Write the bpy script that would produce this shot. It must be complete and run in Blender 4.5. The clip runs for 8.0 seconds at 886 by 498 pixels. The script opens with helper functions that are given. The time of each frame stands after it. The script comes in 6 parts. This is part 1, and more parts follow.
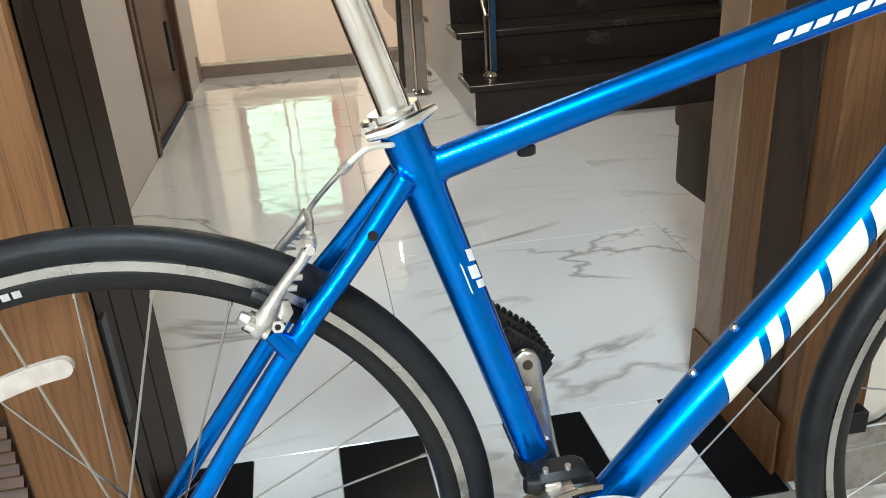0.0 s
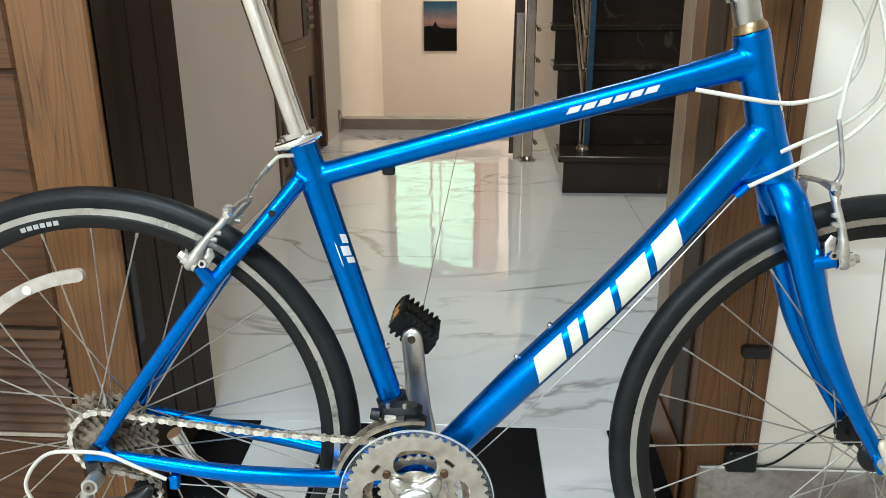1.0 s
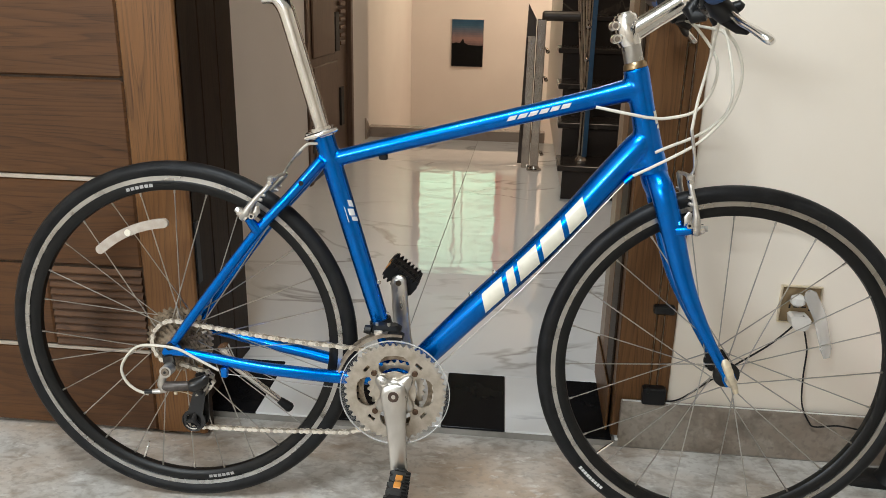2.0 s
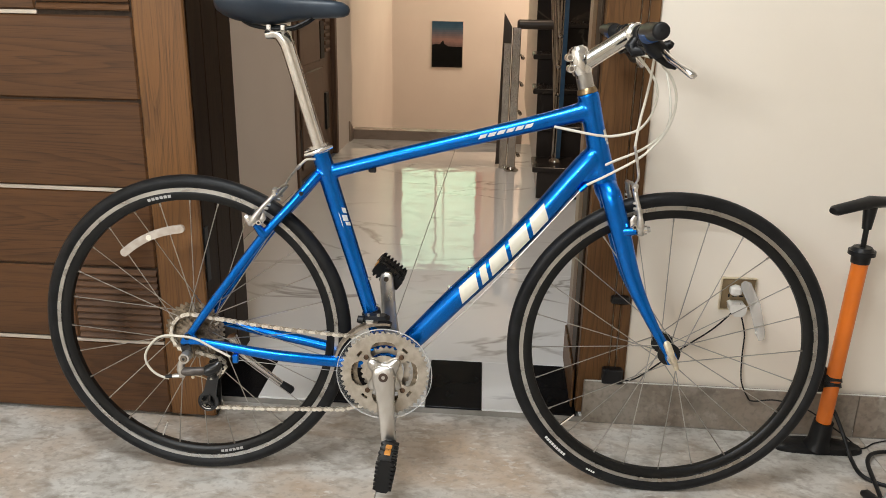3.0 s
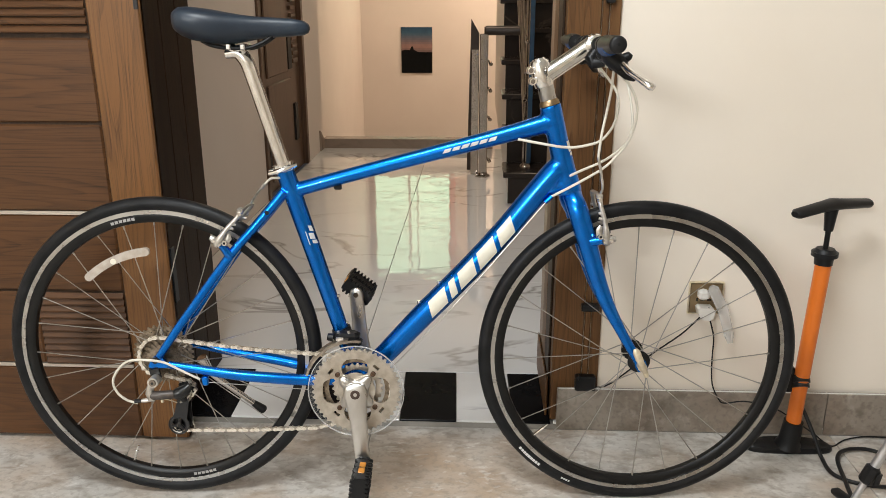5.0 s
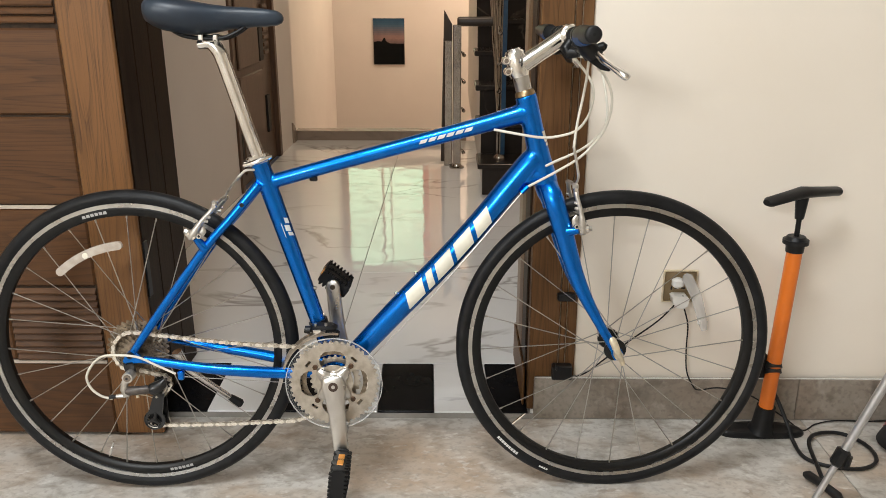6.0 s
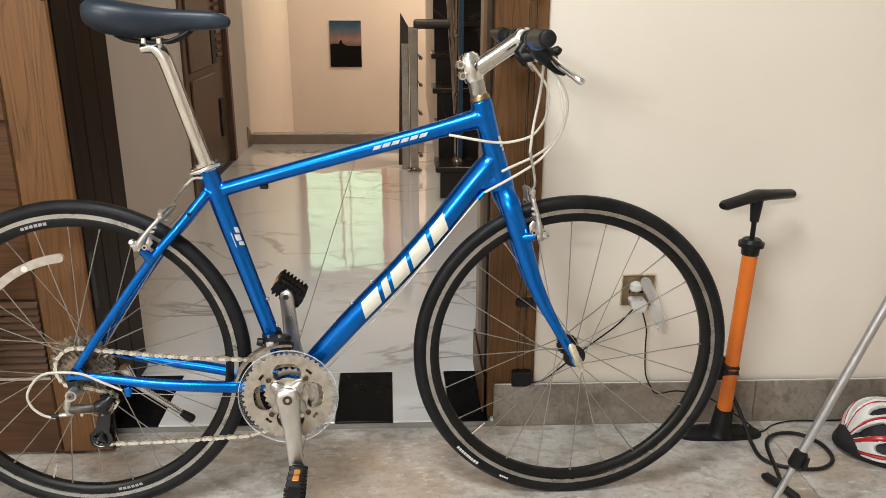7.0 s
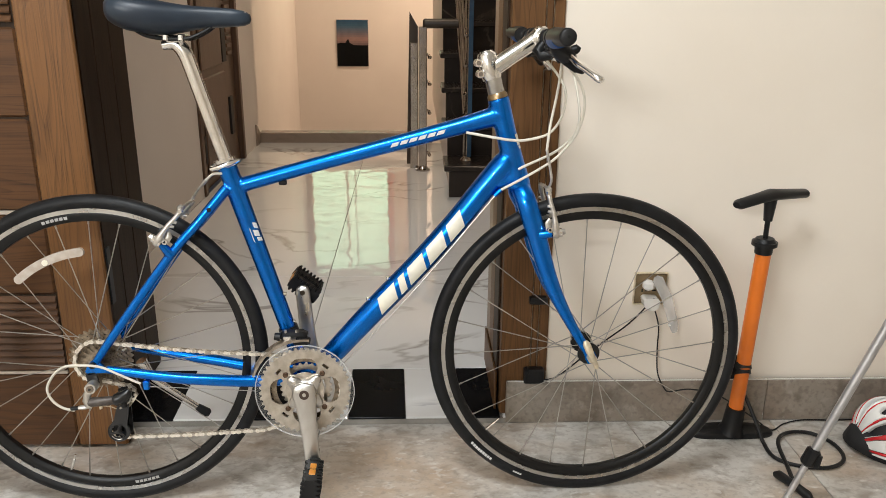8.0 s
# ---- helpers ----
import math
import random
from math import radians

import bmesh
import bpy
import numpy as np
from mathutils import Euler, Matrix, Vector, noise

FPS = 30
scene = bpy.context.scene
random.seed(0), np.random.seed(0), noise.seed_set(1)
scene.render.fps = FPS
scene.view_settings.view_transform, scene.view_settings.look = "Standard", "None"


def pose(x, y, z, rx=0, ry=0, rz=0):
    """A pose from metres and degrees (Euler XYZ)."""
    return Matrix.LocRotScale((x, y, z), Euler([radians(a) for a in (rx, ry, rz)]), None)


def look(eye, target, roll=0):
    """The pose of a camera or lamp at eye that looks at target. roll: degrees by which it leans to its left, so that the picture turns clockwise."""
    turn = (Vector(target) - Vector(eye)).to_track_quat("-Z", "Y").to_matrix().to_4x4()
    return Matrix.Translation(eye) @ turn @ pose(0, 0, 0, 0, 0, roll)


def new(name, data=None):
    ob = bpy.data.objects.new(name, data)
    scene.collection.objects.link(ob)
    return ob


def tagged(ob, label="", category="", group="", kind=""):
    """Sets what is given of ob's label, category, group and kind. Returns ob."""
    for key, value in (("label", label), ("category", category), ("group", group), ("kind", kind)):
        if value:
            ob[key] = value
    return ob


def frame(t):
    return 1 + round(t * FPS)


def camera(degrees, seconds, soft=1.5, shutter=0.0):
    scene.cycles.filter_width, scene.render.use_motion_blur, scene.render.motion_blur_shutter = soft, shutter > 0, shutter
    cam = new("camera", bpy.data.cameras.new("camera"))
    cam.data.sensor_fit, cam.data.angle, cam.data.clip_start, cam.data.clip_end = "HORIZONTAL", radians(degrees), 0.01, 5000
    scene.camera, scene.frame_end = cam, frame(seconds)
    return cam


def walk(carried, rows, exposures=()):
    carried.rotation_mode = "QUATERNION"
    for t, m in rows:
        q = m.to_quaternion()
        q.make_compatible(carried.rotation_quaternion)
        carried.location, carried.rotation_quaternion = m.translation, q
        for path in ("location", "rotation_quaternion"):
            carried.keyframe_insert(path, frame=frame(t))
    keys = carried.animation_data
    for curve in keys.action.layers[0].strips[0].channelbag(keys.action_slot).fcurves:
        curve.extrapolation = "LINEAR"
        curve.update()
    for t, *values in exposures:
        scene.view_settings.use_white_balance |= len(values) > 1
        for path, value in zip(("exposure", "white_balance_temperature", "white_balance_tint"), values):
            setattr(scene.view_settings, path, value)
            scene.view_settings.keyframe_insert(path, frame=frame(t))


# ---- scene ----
cam = camera(58.9, 8.0, soft=0.5)
PATH = [
    (0, (0.228, -0.595, 0.904), (0.483, 1.21, 0.081), -3.6),
    (0.3, (0.318, -0.724, 0.909), (0.410, 1.131, 0.178), -2.2),
    (0.5, (0.388, -0.780, 0.913), (0.403, 1.091, 0.211), -1.5),
    (0.7, (0.446, -0.833, 0.917), (0.410, 1.048, 0.238), -1.0),
    (1, (0.53, -0.923, 0.924), (0.41, 0.965, 0.277), -0.3),
    (1.5, (0.605, -1.083, 0.938), (0.416, 0.809, 0.318), 0.3),
    (2, (0.651, -1.344, 0.978), (0.463, 0.549, 0.362), 1.3),
    (2.2, (0.672, -1.425, 0.998), (0.497, 0.466, 0.37), 1.7),
    (3.3, (0.674, -1.561, 1.071), (0.538, 0.335, 0.451), 0.9),
    (3.5, (0.675, -1.561, 1.08), (0.537, 0.342, 0.479), 0.8),
    (4, (0.686, -1.546, 1.09), (0.566, 0.363, 0.509), 0.3),
    (4.5, (0.695, -1.547, 1.084), (0.592, 0.359, 0.488), 0.0),
    (6, (0.686, -1.548, 1.076), (0.667, 0.348, 0.441), 0.0),
    (6.5, (0.698, -1.529, 1.079), (0.736, 0.368, 0.447), 0.1),
    (7, (0.696, -1.514, 1.077), (0.777, 0.382, 0.447), 0.2),
    (7.5, (0.685, -1.514, 1.074), (0.779, 0.383, 0.447), 0.4),
    (8, (0.668, -1.527, 1.074), (0.741, 0.37, 0.444), 0.5),
]
walk(cam, [(t, look(eye, target, roll)) for t, eye, target, roll in PATH],
     [(0.0, 0.54, 5650, 1), (0.5, 0.47, 5550, -1), (1.0, 0.29, 5600, -1), (1.5, 0.09, 5800, 3), (2.2, -0.14, 6250, 7), (3.3, -0.07, 6450, 9), (5.8, -0.03, 6450, 9), (8.0, -0.04, 6450, 9)])

# ---- light ----
world = bpy.data.worlds.new("world")
scene.world = world
world.use_nodes = True
world.node_tree.nodes["Background"].inputs["Color"].default_value = (0.8, 0.85, 1.0, 1)
world.node_tree.nodes["Background"].inputs["Strength"].default_value = 0.05


def area_lamp(name, m, size_x, size_y, watts, colour):
    data = bpy.data.lights.new(name, "AREA")
    data.shape, data.size, data.size_y = "RECTANGLE", size_x, size_y
    data.energy, data.color = watts, colour
    ob = new(name, data)
    ob.matrix_world = m
    return ob


area_lamp("tube_light", pose(-1.25, -4.12, 2.22, 90), 1.25, 0.10, 80, (0.945, 0.975, 1.0))
area_lamp("room_light", pose(0.15, -1.28, 2.78), 0.7, 0.7, 62, (0.945, 0.975, 1.0))
area_lamp("hall_light", pose(0.60, 3.05, 2.78), 0.5, 0.5, 17, (1.0, 0.78, 0.58))
# unseen lamp, added to brighten the stairwell's far wall
area_lamp("stairwell_fill", pose(1.25, 7.5, 2.78), 0.7, 0.7, 66, (1.0, 0.74, 0.53))


# ---- materials ----
def material(name, colour, rough=0.5, metal=0.0, dark=None, scale=(8, 8, 8), low=0.35, high=0.65, bump=0.0, bump_scale=60.0,
             coat=0.0, rough_vary=0.0, detail=6.0, distortion=0.0, per_piece=0.0, specular=0.5, alpha=1.0, transmission=0.0, ior=1.5):
    """A procedural material: two colours mixed by noise at a large scale, fine noise for relief and gloss."""
    m = bpy.data.materials.new(name)
    m.use_nodes = True
    t = m.node_tree
    b = t.nodes["Principled BSDF"]
    b.inputs["Roughness"].default_value, b.inputs["Metallic"].default_value = rough, metal
    b.inputs["Specular IOR Level"].default_value, b.inputs["IOR"].default_value = specular, ior
    b.inputs["Coat Weight"].default_value, b.inputs["Coat Roughness"].default_value = coat, 0.06
    b.inputs["Alpha"].default_value, b.inputs["Transmission Weight"].default_value = alpha, transmission
    where = t.nodes.new("ShaderNodeTexCoord").outputs["Object"]
    spread = t.nodes.new("ShaderNodeMapping")
    spread.inputs["Scale"].default_value = scale
    t.links.new(where, spread.inputs["Vector"])
    n = t.nodes.new("ShaderNodeTexNoise")
    n.inputs["Scale"].default_value, n.inputs["Detail"].default_value, n.inputs["Distortion"].default_value = 1.0, detail, distortion
    if per_piece:
        info = t.nodes.new("ShaderNodeObjectInfo")
        shift = t.nodes.new("ShaderNodeVectorMath")
        shift.operation = "SCALE"
        shift.inputs[0].default_value = (37, 19, 53)
        t.links.new(info.outputs["Random"], shift.inputs["Scale"])
        t.links.new(shift.outputs[0], spread.inputs["Location"])
    t.links.new(spread.outputs[0], n.inputs["Vector"])
    ramp = t.nodes.new("ShaderNodeValToRGB")
    ramp.color_ramp.elements[0].position, ramp.color_ramp.elements[1].position = low, high
    ramp.color_ramp.elements[0].color = (*(dark or tuple(c * 0.82 for c in colour)), 1)
    ramp.color_ramp.elements[1].color = (*colour, 1)
    t.links.new(n.outputs["Fac"], ramp.inputs["Fac"])
    t.links.new(ramp.outputs["Color"], b.inputs["Base Color"])
    if bump or rough_vary:
        fine = t.nodes.new("ShaderNodeTexNoise")
        fine.inputs["Scale"].default_value, fine.inputs["Detail"].default_value = bump_scale, 4.0
        t.links.new(where if not bump or scale[0] == scale[2] else spread.outputs[0], fine.inputs["Vector"])
        if bump:
            relief = t.nodes.new("ShaderNodeBump")
            relief.inputs["Strength"].default_value, relief.inputs["Distance"].default_value = bump, 0.002
            t.links.new(fine.outputs["Fac"], relief.inputs["Height"])
            t.links.new(relief.outputs["Normal"], b.inputs["Normal"])
        if rough_vary:
            span = t.nodes.new("ShaderNodeMapRange")
            span.inputs["To Min"].default_value, span.inputs["To Max"].default_value = max(0.02, rough - rough_vary), rough + rough_vary
            t.links.new(n.outputs["Fac"], span.inputs["Value"])
            t.links.new(span.outputs["Result"], b.inputs["Roughness"])
    return m


def marble(name, base, vein, rough, vein_scale=1.3, width=0.05, cloud=None, per_piece=True, gloss=0.5, wave=0.0):
    """Polished stone: soft clouds, and thin veins where a warped noise passes its middle."""
    m = bpy.data.materials.new(name)
    m.use_nodes = True
    t = m.node_tree
    b = t.nodes["Principled BSDF"]
    b.inputs["Roughness"].default_value, b.inputs["Specular IOR Level"].default_value = rough, gloss
    where = t.nodes.new("ShaderNodeTexCoord").outputs["Object"]
    spread = t.nodes.new("ShaderNodeMapping")
    spread.inputs["Rotation"].default_value = (0, 0, 0.6)
    spread.inputs["Scale"].default_value = (1, 2.2, 1)
    t.links.new(where, spread.inputs["Vector"])
    if per_piece:
        info = t.nodes.new("ShaderNodeObjectInfo")
        shift = t.nodes.new("ShaderNodeVectorMath")
        shift.operation = "SCALE"
        shift.inputs[0].default_value = (31, 17, 11)
        t.links.new(info.outputs["Random"], shift.inputs["Scale"])
        t.links.new(shift.outputs[0], spread.inputs["Location"])
    n = t.nodes.new("ShaderNodeTexNoise")
    n.inputs["Scale"].default_value, n.inputs["Detail"].default_value, n.inputs["Distortion"].default_value = vein_scale, 5.0, 1.2
    t.links.new(spread.outputs[0], n.inputs["Vector"])
    off = t.nodes.new("ShaderNodeMath")
    off.operation = "SUBTRACT"
    off.inputs[1].default_value = 0.5
    t.links.new(n.outputs["Fac"], off.inputs[0])
    size = t.nodes.new("ShaderNodeMath")
    size.operation = "ABSOLUTE"
    t.links.new(off.outputs[0], size.inputs[0])
    ramp = t.nodes.new("ShaderNodeValToRGB")
    ramp.color_ramp.elements[0].position, ramp.color_ramp.elements[1].position = 0.0, width
    ramp.color_ramp.elements[0].color, ramp.color_ramp.elements[1].color = (0.75, 0.75, 0.75, 1), (0, 0, 0, 1)
    t.links.new(size.outputs[0], ramp.inputs["Fac"])
    n2 = t.nodes.new("ShaderNodeTexNoise")
    n2.inputs["Scale"].default_value, n2.inputs["Detail"].default_value = vein_scale * 1.7, 8.0
    t.links.new(spread.outputs[0], n2.inputs["Vector"])
    patchy = t.nodes.new("ShaderNodeValToRGB")
    patchy.color_ramp.elements[0].position, patchy.color_ramp.elements[1].position = 0.45, 0.62
    t.links.new(n2.outputs["Fac"], patchy.inputs["Fac"])
    both = t.nodes.new("ShaderNodeMath")
    both.operation = "MULTIPLY"
    t.links.new(ramp.outputs["Color"], both.inputs[0])
    t.links.new(patchy.outputs["Color"], both.inputs[1])
    clouds = t.nodes.new("ShaderNodeMix")
    clouds.data_type = "RGBA"
    clouds.inputs[6].default_value, clouds.inputs[7].default_value = (*base, 1), (*(cloud or tuple(c * 0.88 for c in base)), 1)
    t.links.new(n2.outputs["Fac"], clouds.inputs[0])
    mix = t.nodes.new("ShaderNodeMix")
    mix.data_type = "RGBA"
    t.links.new(both.outputs[0], mix.inputs[0])
    t.links.new(clouds.outputs[2], mix.inputs[6])
    mix.inputs[7].default_value = (*vein, 1)
    t.links.new(mix.outputs[2], b.inputs["Base Color"])
    if wave:
        n3 = t.nodes.new("ShaderNodeTexNoise")
        n3.inputs["Scale"].default_value, n3.inputs["Detail"].default_value = 8.0, 1.5
        t.links.new(where, n3.inputs["Vector"])
        relief = t.nodes.new("ShaderNodeBump")
        relief.inputs["Strength"].default_value, relief.inputs["Distance"].default_value = 1.0, wave
        t.links.new(n3.outputs["Fac"], relief.inputs["Height"])
        t.links.new(relief.outputs["Normal"], b.inputs["Normal"])
    return m


def wood(name, light, dark, along, rough=0.4, coat=0.2, grain=1.0, gloss=0.5, rings=0.34, stain=0.0):
    """Varnished timber: long streaks along one axis, broken by finer pores."""
    m = bpy.data.materials.new(name)
    m.use_nodes = True
    t = m.node_tree
    b = t.nodes["Principled BSDF"]
    b.inputs["Roughness"].default_value, b.inputs["Coat Weight"].default_value, b.inputs["Coat Roughness"].default_value = rough, coat, 0.25
    b.inputs["Specular IOR Level"].default_value = gloss
    where = t.nodes.new("ShaderNodeTexCoord").outputs["Object"]
    info = t.nodes.new("ShaderNodeObjectInfo")
    shift = t.nodes.new("ShaderNodeVectorMath")
    shift.operation = "SCALE"
    shift.inputs[0].default_value = (23, 29, 41)
    t.links.new(info.outputs["Random"], shift.inputs["Scale"])
    flow, pores, broad = (t.nodes.new("ShaderNodeMapping") for _ in "abc")
    for node, across, lengthwise in ((flow, 6.0 * grain, 0.42 * grain), (pores, 420 * grain, 9 * grain), (broad, 9 * grain, 1.6 * grain)):
        node.inputs["Scale"].default_value = [lengthwise if k == along else across for k in range(3)]
        t.links.new(where, node.inputs["Vector"])
        t.links.new(shift.outputs[0], node.inputs["Location"])
    n1, n2, n3 = (t.nodes.new("ShaderNodeTexNoise") for _ in "abc")
    for node, source, detail, warp in ((n1, flow, 2.0, 0.6), (n2, pores, 3.0, 0.0), (n3, broad, 4.0, 0.8)):
        node.inputs["Scale"].default_value, node.inputs["Detail"].default_value, node.inputs["Distortion"].default_value = 1.0, detail, warp
        t.links.new(source.outputs[0], node.inputs["Vector"])

    def calc(kind, a, c):
        node = t.nodes.new("ShaderNodeMath")
        node.operation = kind
        for slot, value in enumerate((a, c)):
            if isinstance(value, (int, float)):
                node.inputs[slot].default_value = value
            else:
                t.links.new(value, node.inputs[slot])
        return node.outputs[0]

    # growth rings: the contour lines of a long soft noise, each darkening slowly and ending sharply
    ring = t.nodes.new("ShaderNodeValToRGB")
    ring.color_ramp.elements[0].position, ring.color_ramp.elements[1].position = 0.45, 0.93
    ring.color_ramp.elements.new(1.0)
    for e, v in zip(ring.color_ramp.elements, (0.0, 1.0, 0.0)):
        e.color = (v, v, v, 1)
    t.links.new(calc("FRACT", calc("MULTIPLY", n1.outputs["Fac"], 24.0), 0.0), ring.inputs["Fac"])
    pore = t.nodes.new("ShaderNodeMapRange")
    pore.inputs["From Min"].default_value, pore.inputs["From Max"].default_value = 0.52, 0.72
    t.links.new(n2.outputs["Fac"], pore.inputs["Value"])
    tone = calc("ADD", calc("MULTIPLY", ring.outputs["Color"], rings), calc("MULTIPLY", pore.outputs["Result"], 0.34))
    tone = calc("ADD", tone, calc("MULTIPLY", n3.outputs["Fac"], 0.42))
    if stain:
        # long dark mineral streaks with soft ragged edges
        patch = t.nodes.new("ShaderNodeMapRange")
        patch.inputs["From Min"].default_value, patch.inputs["From Max"].default_value = 0.60, 0.72
        t.links.new(n3.outputs["Fac"], patch.inputs["Value"])
        tone = calc("ADD", tone, calc("MULTIPLY", patch.outputs["Result"], stain))
    ramp = t.nodes.new("ShaderNodeValToRGB")
    ramp.color_ramp.elements[0].position, ramp.color_ramp.elements[1].position = 0.10, 0.95
    ramp.color_ramp.elements[0].color, ramp.color_ramp.elements[1].color = (*light, 1), (*dark, 1)
    t.links.new(tone, ramp.inputs["Fac"])
    t.links.new(ramp.outputs["Color"], b.inputs["Base Color"])
    relief = t.nodes.new("ShaderNodeBump")
    relief.inputs["Strength"].default_value, relief.inputs["Distance"].default_value = 0.25, 0.001
    t.links.new(n2.outputs["Fac"], relief.inputs["Height"])
    t.links.new(relief.outputs["Normal"], b.inputs["Normal"])
    return m


def stone_tile(name, light, mid, dark, rust, rough):
    """A matt stone-look floor tile: broad clouds, streaks along it, fine speckle and a few rusty stains."""
    m = bpy.data.materials.new(name)
    m.use_nodes = True
    t = m.node_tree
    b = t.nodes["Principled BSDF"]
    where = t.nodes.new("ShaderNodeTexCoord").outputs["Object"]
    info = t.nodes.new("ShaderNodeObjectInfo")
    shift = t.nodes.new("ShaderNodeVectorMath")
    shift.operation = "SCALE"
    shift.inputs[0].default_value = (13, 7, 5)
    t.links.new(info.outputs["Random"], shift.inputs["Scale"])

    def layer(scale, detail, distortion, low, high):
        mp = t.nodes.new("ShaderNodeMapping")
        mp.inputs["Scale"].default_value = scale
        t.links.new(where, mp.inputs["Vector"])
        t.links.new(shift.outputs[0], mp.inputs["Location"])
        n = t.nodes.new("ShaderNodeTexNoise")
        n.inputs["Scale"].default_value, n.inputs["Detail"].default_value, n.inputs["Distortion"].default_value = 1.0, detail, distortion
        t.links.new(mp.outputs[0], n.inputs["Vector"])
        r = t.nodes.new("ShaderNodeMapRange")
        r.inputs["From Min"].default_value, r.inputs["From Max"].default_value = low, high
        t.links.new(n.outputs["Fac"], r.inputs["Value"])
        return r.outputs["Result"], n.outputs["Fac"]

    def mix(fac, a, c):
        x = t.nodes.new("ShaderNodeMix")
        x.data_type = "RGBA"
        t.links.new(fac, x.inputs[0])
        if isinstance(a, tuple):
            x.inputs[6].default_value = (*a, 1)
        else:
            t.links.new(a, x.inputs[6])
        x.inputs[7].default_value = (*c, 1)
        return x.outputs[2]

    cloud, _ = layer((5.0, 8.0, 5), 15.0, 0.3, 0.34, 0.68)
    streak, _ = layer((20, 34, 20), 15.0, 0.4, 0.47, 0.72)
    speck, fine = layer((75, 90, 75), 6.0, 0.0, 0.50, 0.72)
    stain, _ = layer((3.4, 5.0, 3), 15.0, 0.4, 0.44, 0.74)
    pale, _ = layer((34.0, 60.0, 34), 12.0, 0.4, 0.58, 0.76)
    out = mix(cloud, mid, light)
    out = mix(streak, out, dark)
    out = mix(stain, out, rust)
    out = mix(pale, out, tuple(min(1, c * 1.12) for c in light))
    half = t.nodes.new("ShaderNodeMath")
    half.operation = "MULTIPLY"
    half.inputs[1].default_value = 0.6
    t.links.new(speck, half.inputs[0])
    out = mix(half.outputs[0], out, dark)
    t.links.new(out, b.inputs["Base Color"])
    b.inputs["Roughness"].default_value = rough
    relief = t.nodes.new("ShaderNodeBump")
    relief.inputs["Strength"].default_value, relief.inputs["Distance"].default_value = 0.12, 0.001
    t.links.new(fine, relief.inputs["Height"])
    t.links.new(relief.outputs["Normal"], b.inputs["Normal"])
    return m


WALL = material("wall_paint", (0.84, 0.765, 0.665), 0.7, dark=(0.80, 0.72, 0.615), scale=(2, 2, 2), bump=0.06, bump_scale=90)
HALL_WALL = material("hall_paint", (0.77, 0.72, 0.68), 0.6, dark=(0.74, 0.69, 0.65), scale=(2, 2, 2), bump=0.05, bump_scale=90)
FRAME_WHITE = material("white_window_frame", (0.78, 0.75, 0.70), 0.4, scale=(12, 12, 12))
DAYLIGHT = material("daylight", (0.5, 0.5, 0.5), 0.9)
DAYLIGHT.node_tree.nodes["Principled BSDF"].inputs["Emission Color"].default_value = (0.66, 0.93, 0.60, 1)
DAYLIGHT.node_tree.nodes["Principled BSDF"].inputs["Emission Strength"].default_value = 1.9
def cloth(name, colour):
    """Thin woven cloth that lets daylight through."""
    m = bpy.data.materials.new(name)
    m.use_nodes = True
    t = m.node_tree
    t.nodes.remove(t.nodes["Principled BSDF"])
    out = t.nodes["Material Output"]
    weave = t.nodes.new("ShaderNodeTexNoise")
    weave.inputs["Scale"].default_value, weave.inputs["Detail"].default_value = 60.0, 4.0
    t.links.new(t.nodes.new("ShaderNodeTexCoord").outputs["Object"], weave.inputs["Vector"])
    tint = t.nodes.new("ShaderNodeValToRGB")
    tint.color_ramp.elements[0].color, tint.color_ramp.elements[1].color = (*(c * 0.8 for c in colour), 1), (*colour, 1)
    t.links.new(weave.outputs["Fac"], tint.inputs["Fac"])
    front, back, mix = t.nodes.new("ShaderNodeBsdfDiffuse"), t.nodes.new("ShaderNodeBsdfTranslucent"), t.nodes.new("ShaderNodeMixShader")
    mix.inputs[0].default_value = 0.65
    for node, slot in ((front, 1), (back, 2)):
        t.links.new(tint.outputs["Color"], node.inputs["Color"])
        t.links.new(node.outputs[0], mix.inputs[slot])
    t.links.new(mix.outputs[0], out.inputs["Surface"])
    return m


PEACH_CLOTH, PALE_CLOTH = cloth("peach_cloth", (0.95, 0.52, 0.34)), cloth("pale_pink_cloth", (0.92, 0.72, 0.62))
CEILING = material("ceiling_paint", (0.8, 0.79, 0.76), 0.9, scale=(2, 2, 2), bump=0.05)
GREY_STONE = stone_tile("grey_floor_tile", (0.58, 0.565, 0.53), (0.47, 0.45, 0.415), (0.27, 0.24, 0.205), (0.44, 0.33, 0.235), 0.38)
BASE_STONE = stone_tile("grey_skirting_tile", (0.31, 0.27, 0.225), (0.22, 0.186, 0.150), (0.13, 0.105, 0.082), (0.22, 0.16, 0.115), 0.45)
WHITE_MARBLE = marble("white_marble", (0.80, 0.805, 0.80), (0.27, 0.25, 0.23), 0.035, 0.9, 0.022, (0.73, 0.735, 0.73), gloss=1.0, wave=0.0009)
WHITE_TILE = marble("white_border_tile", (0.82, 0.82, 0.81), (0.4, 0.4, 0.42), 0.06, 2.0, 0.03)
BLACK_TILE = material("black_tile", (0.008, 0.008, 0.009), 0.2, scale=(20, 20, 20), specular=0.04)
DARK_STONE = marble("dark_brown_stone", (0.032, 0.024, 0.019), (0.10, 0.08, 0.06), 0.25, 2.0, 0.02, (0.018, 0.014, 0.012), gloss=0.25)
GROUT = material("grout", (0.3, 0.28, 0.25), 0.9, scale=(30, 30, 30))
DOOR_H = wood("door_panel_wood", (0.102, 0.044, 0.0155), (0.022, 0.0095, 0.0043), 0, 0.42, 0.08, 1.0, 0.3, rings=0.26)
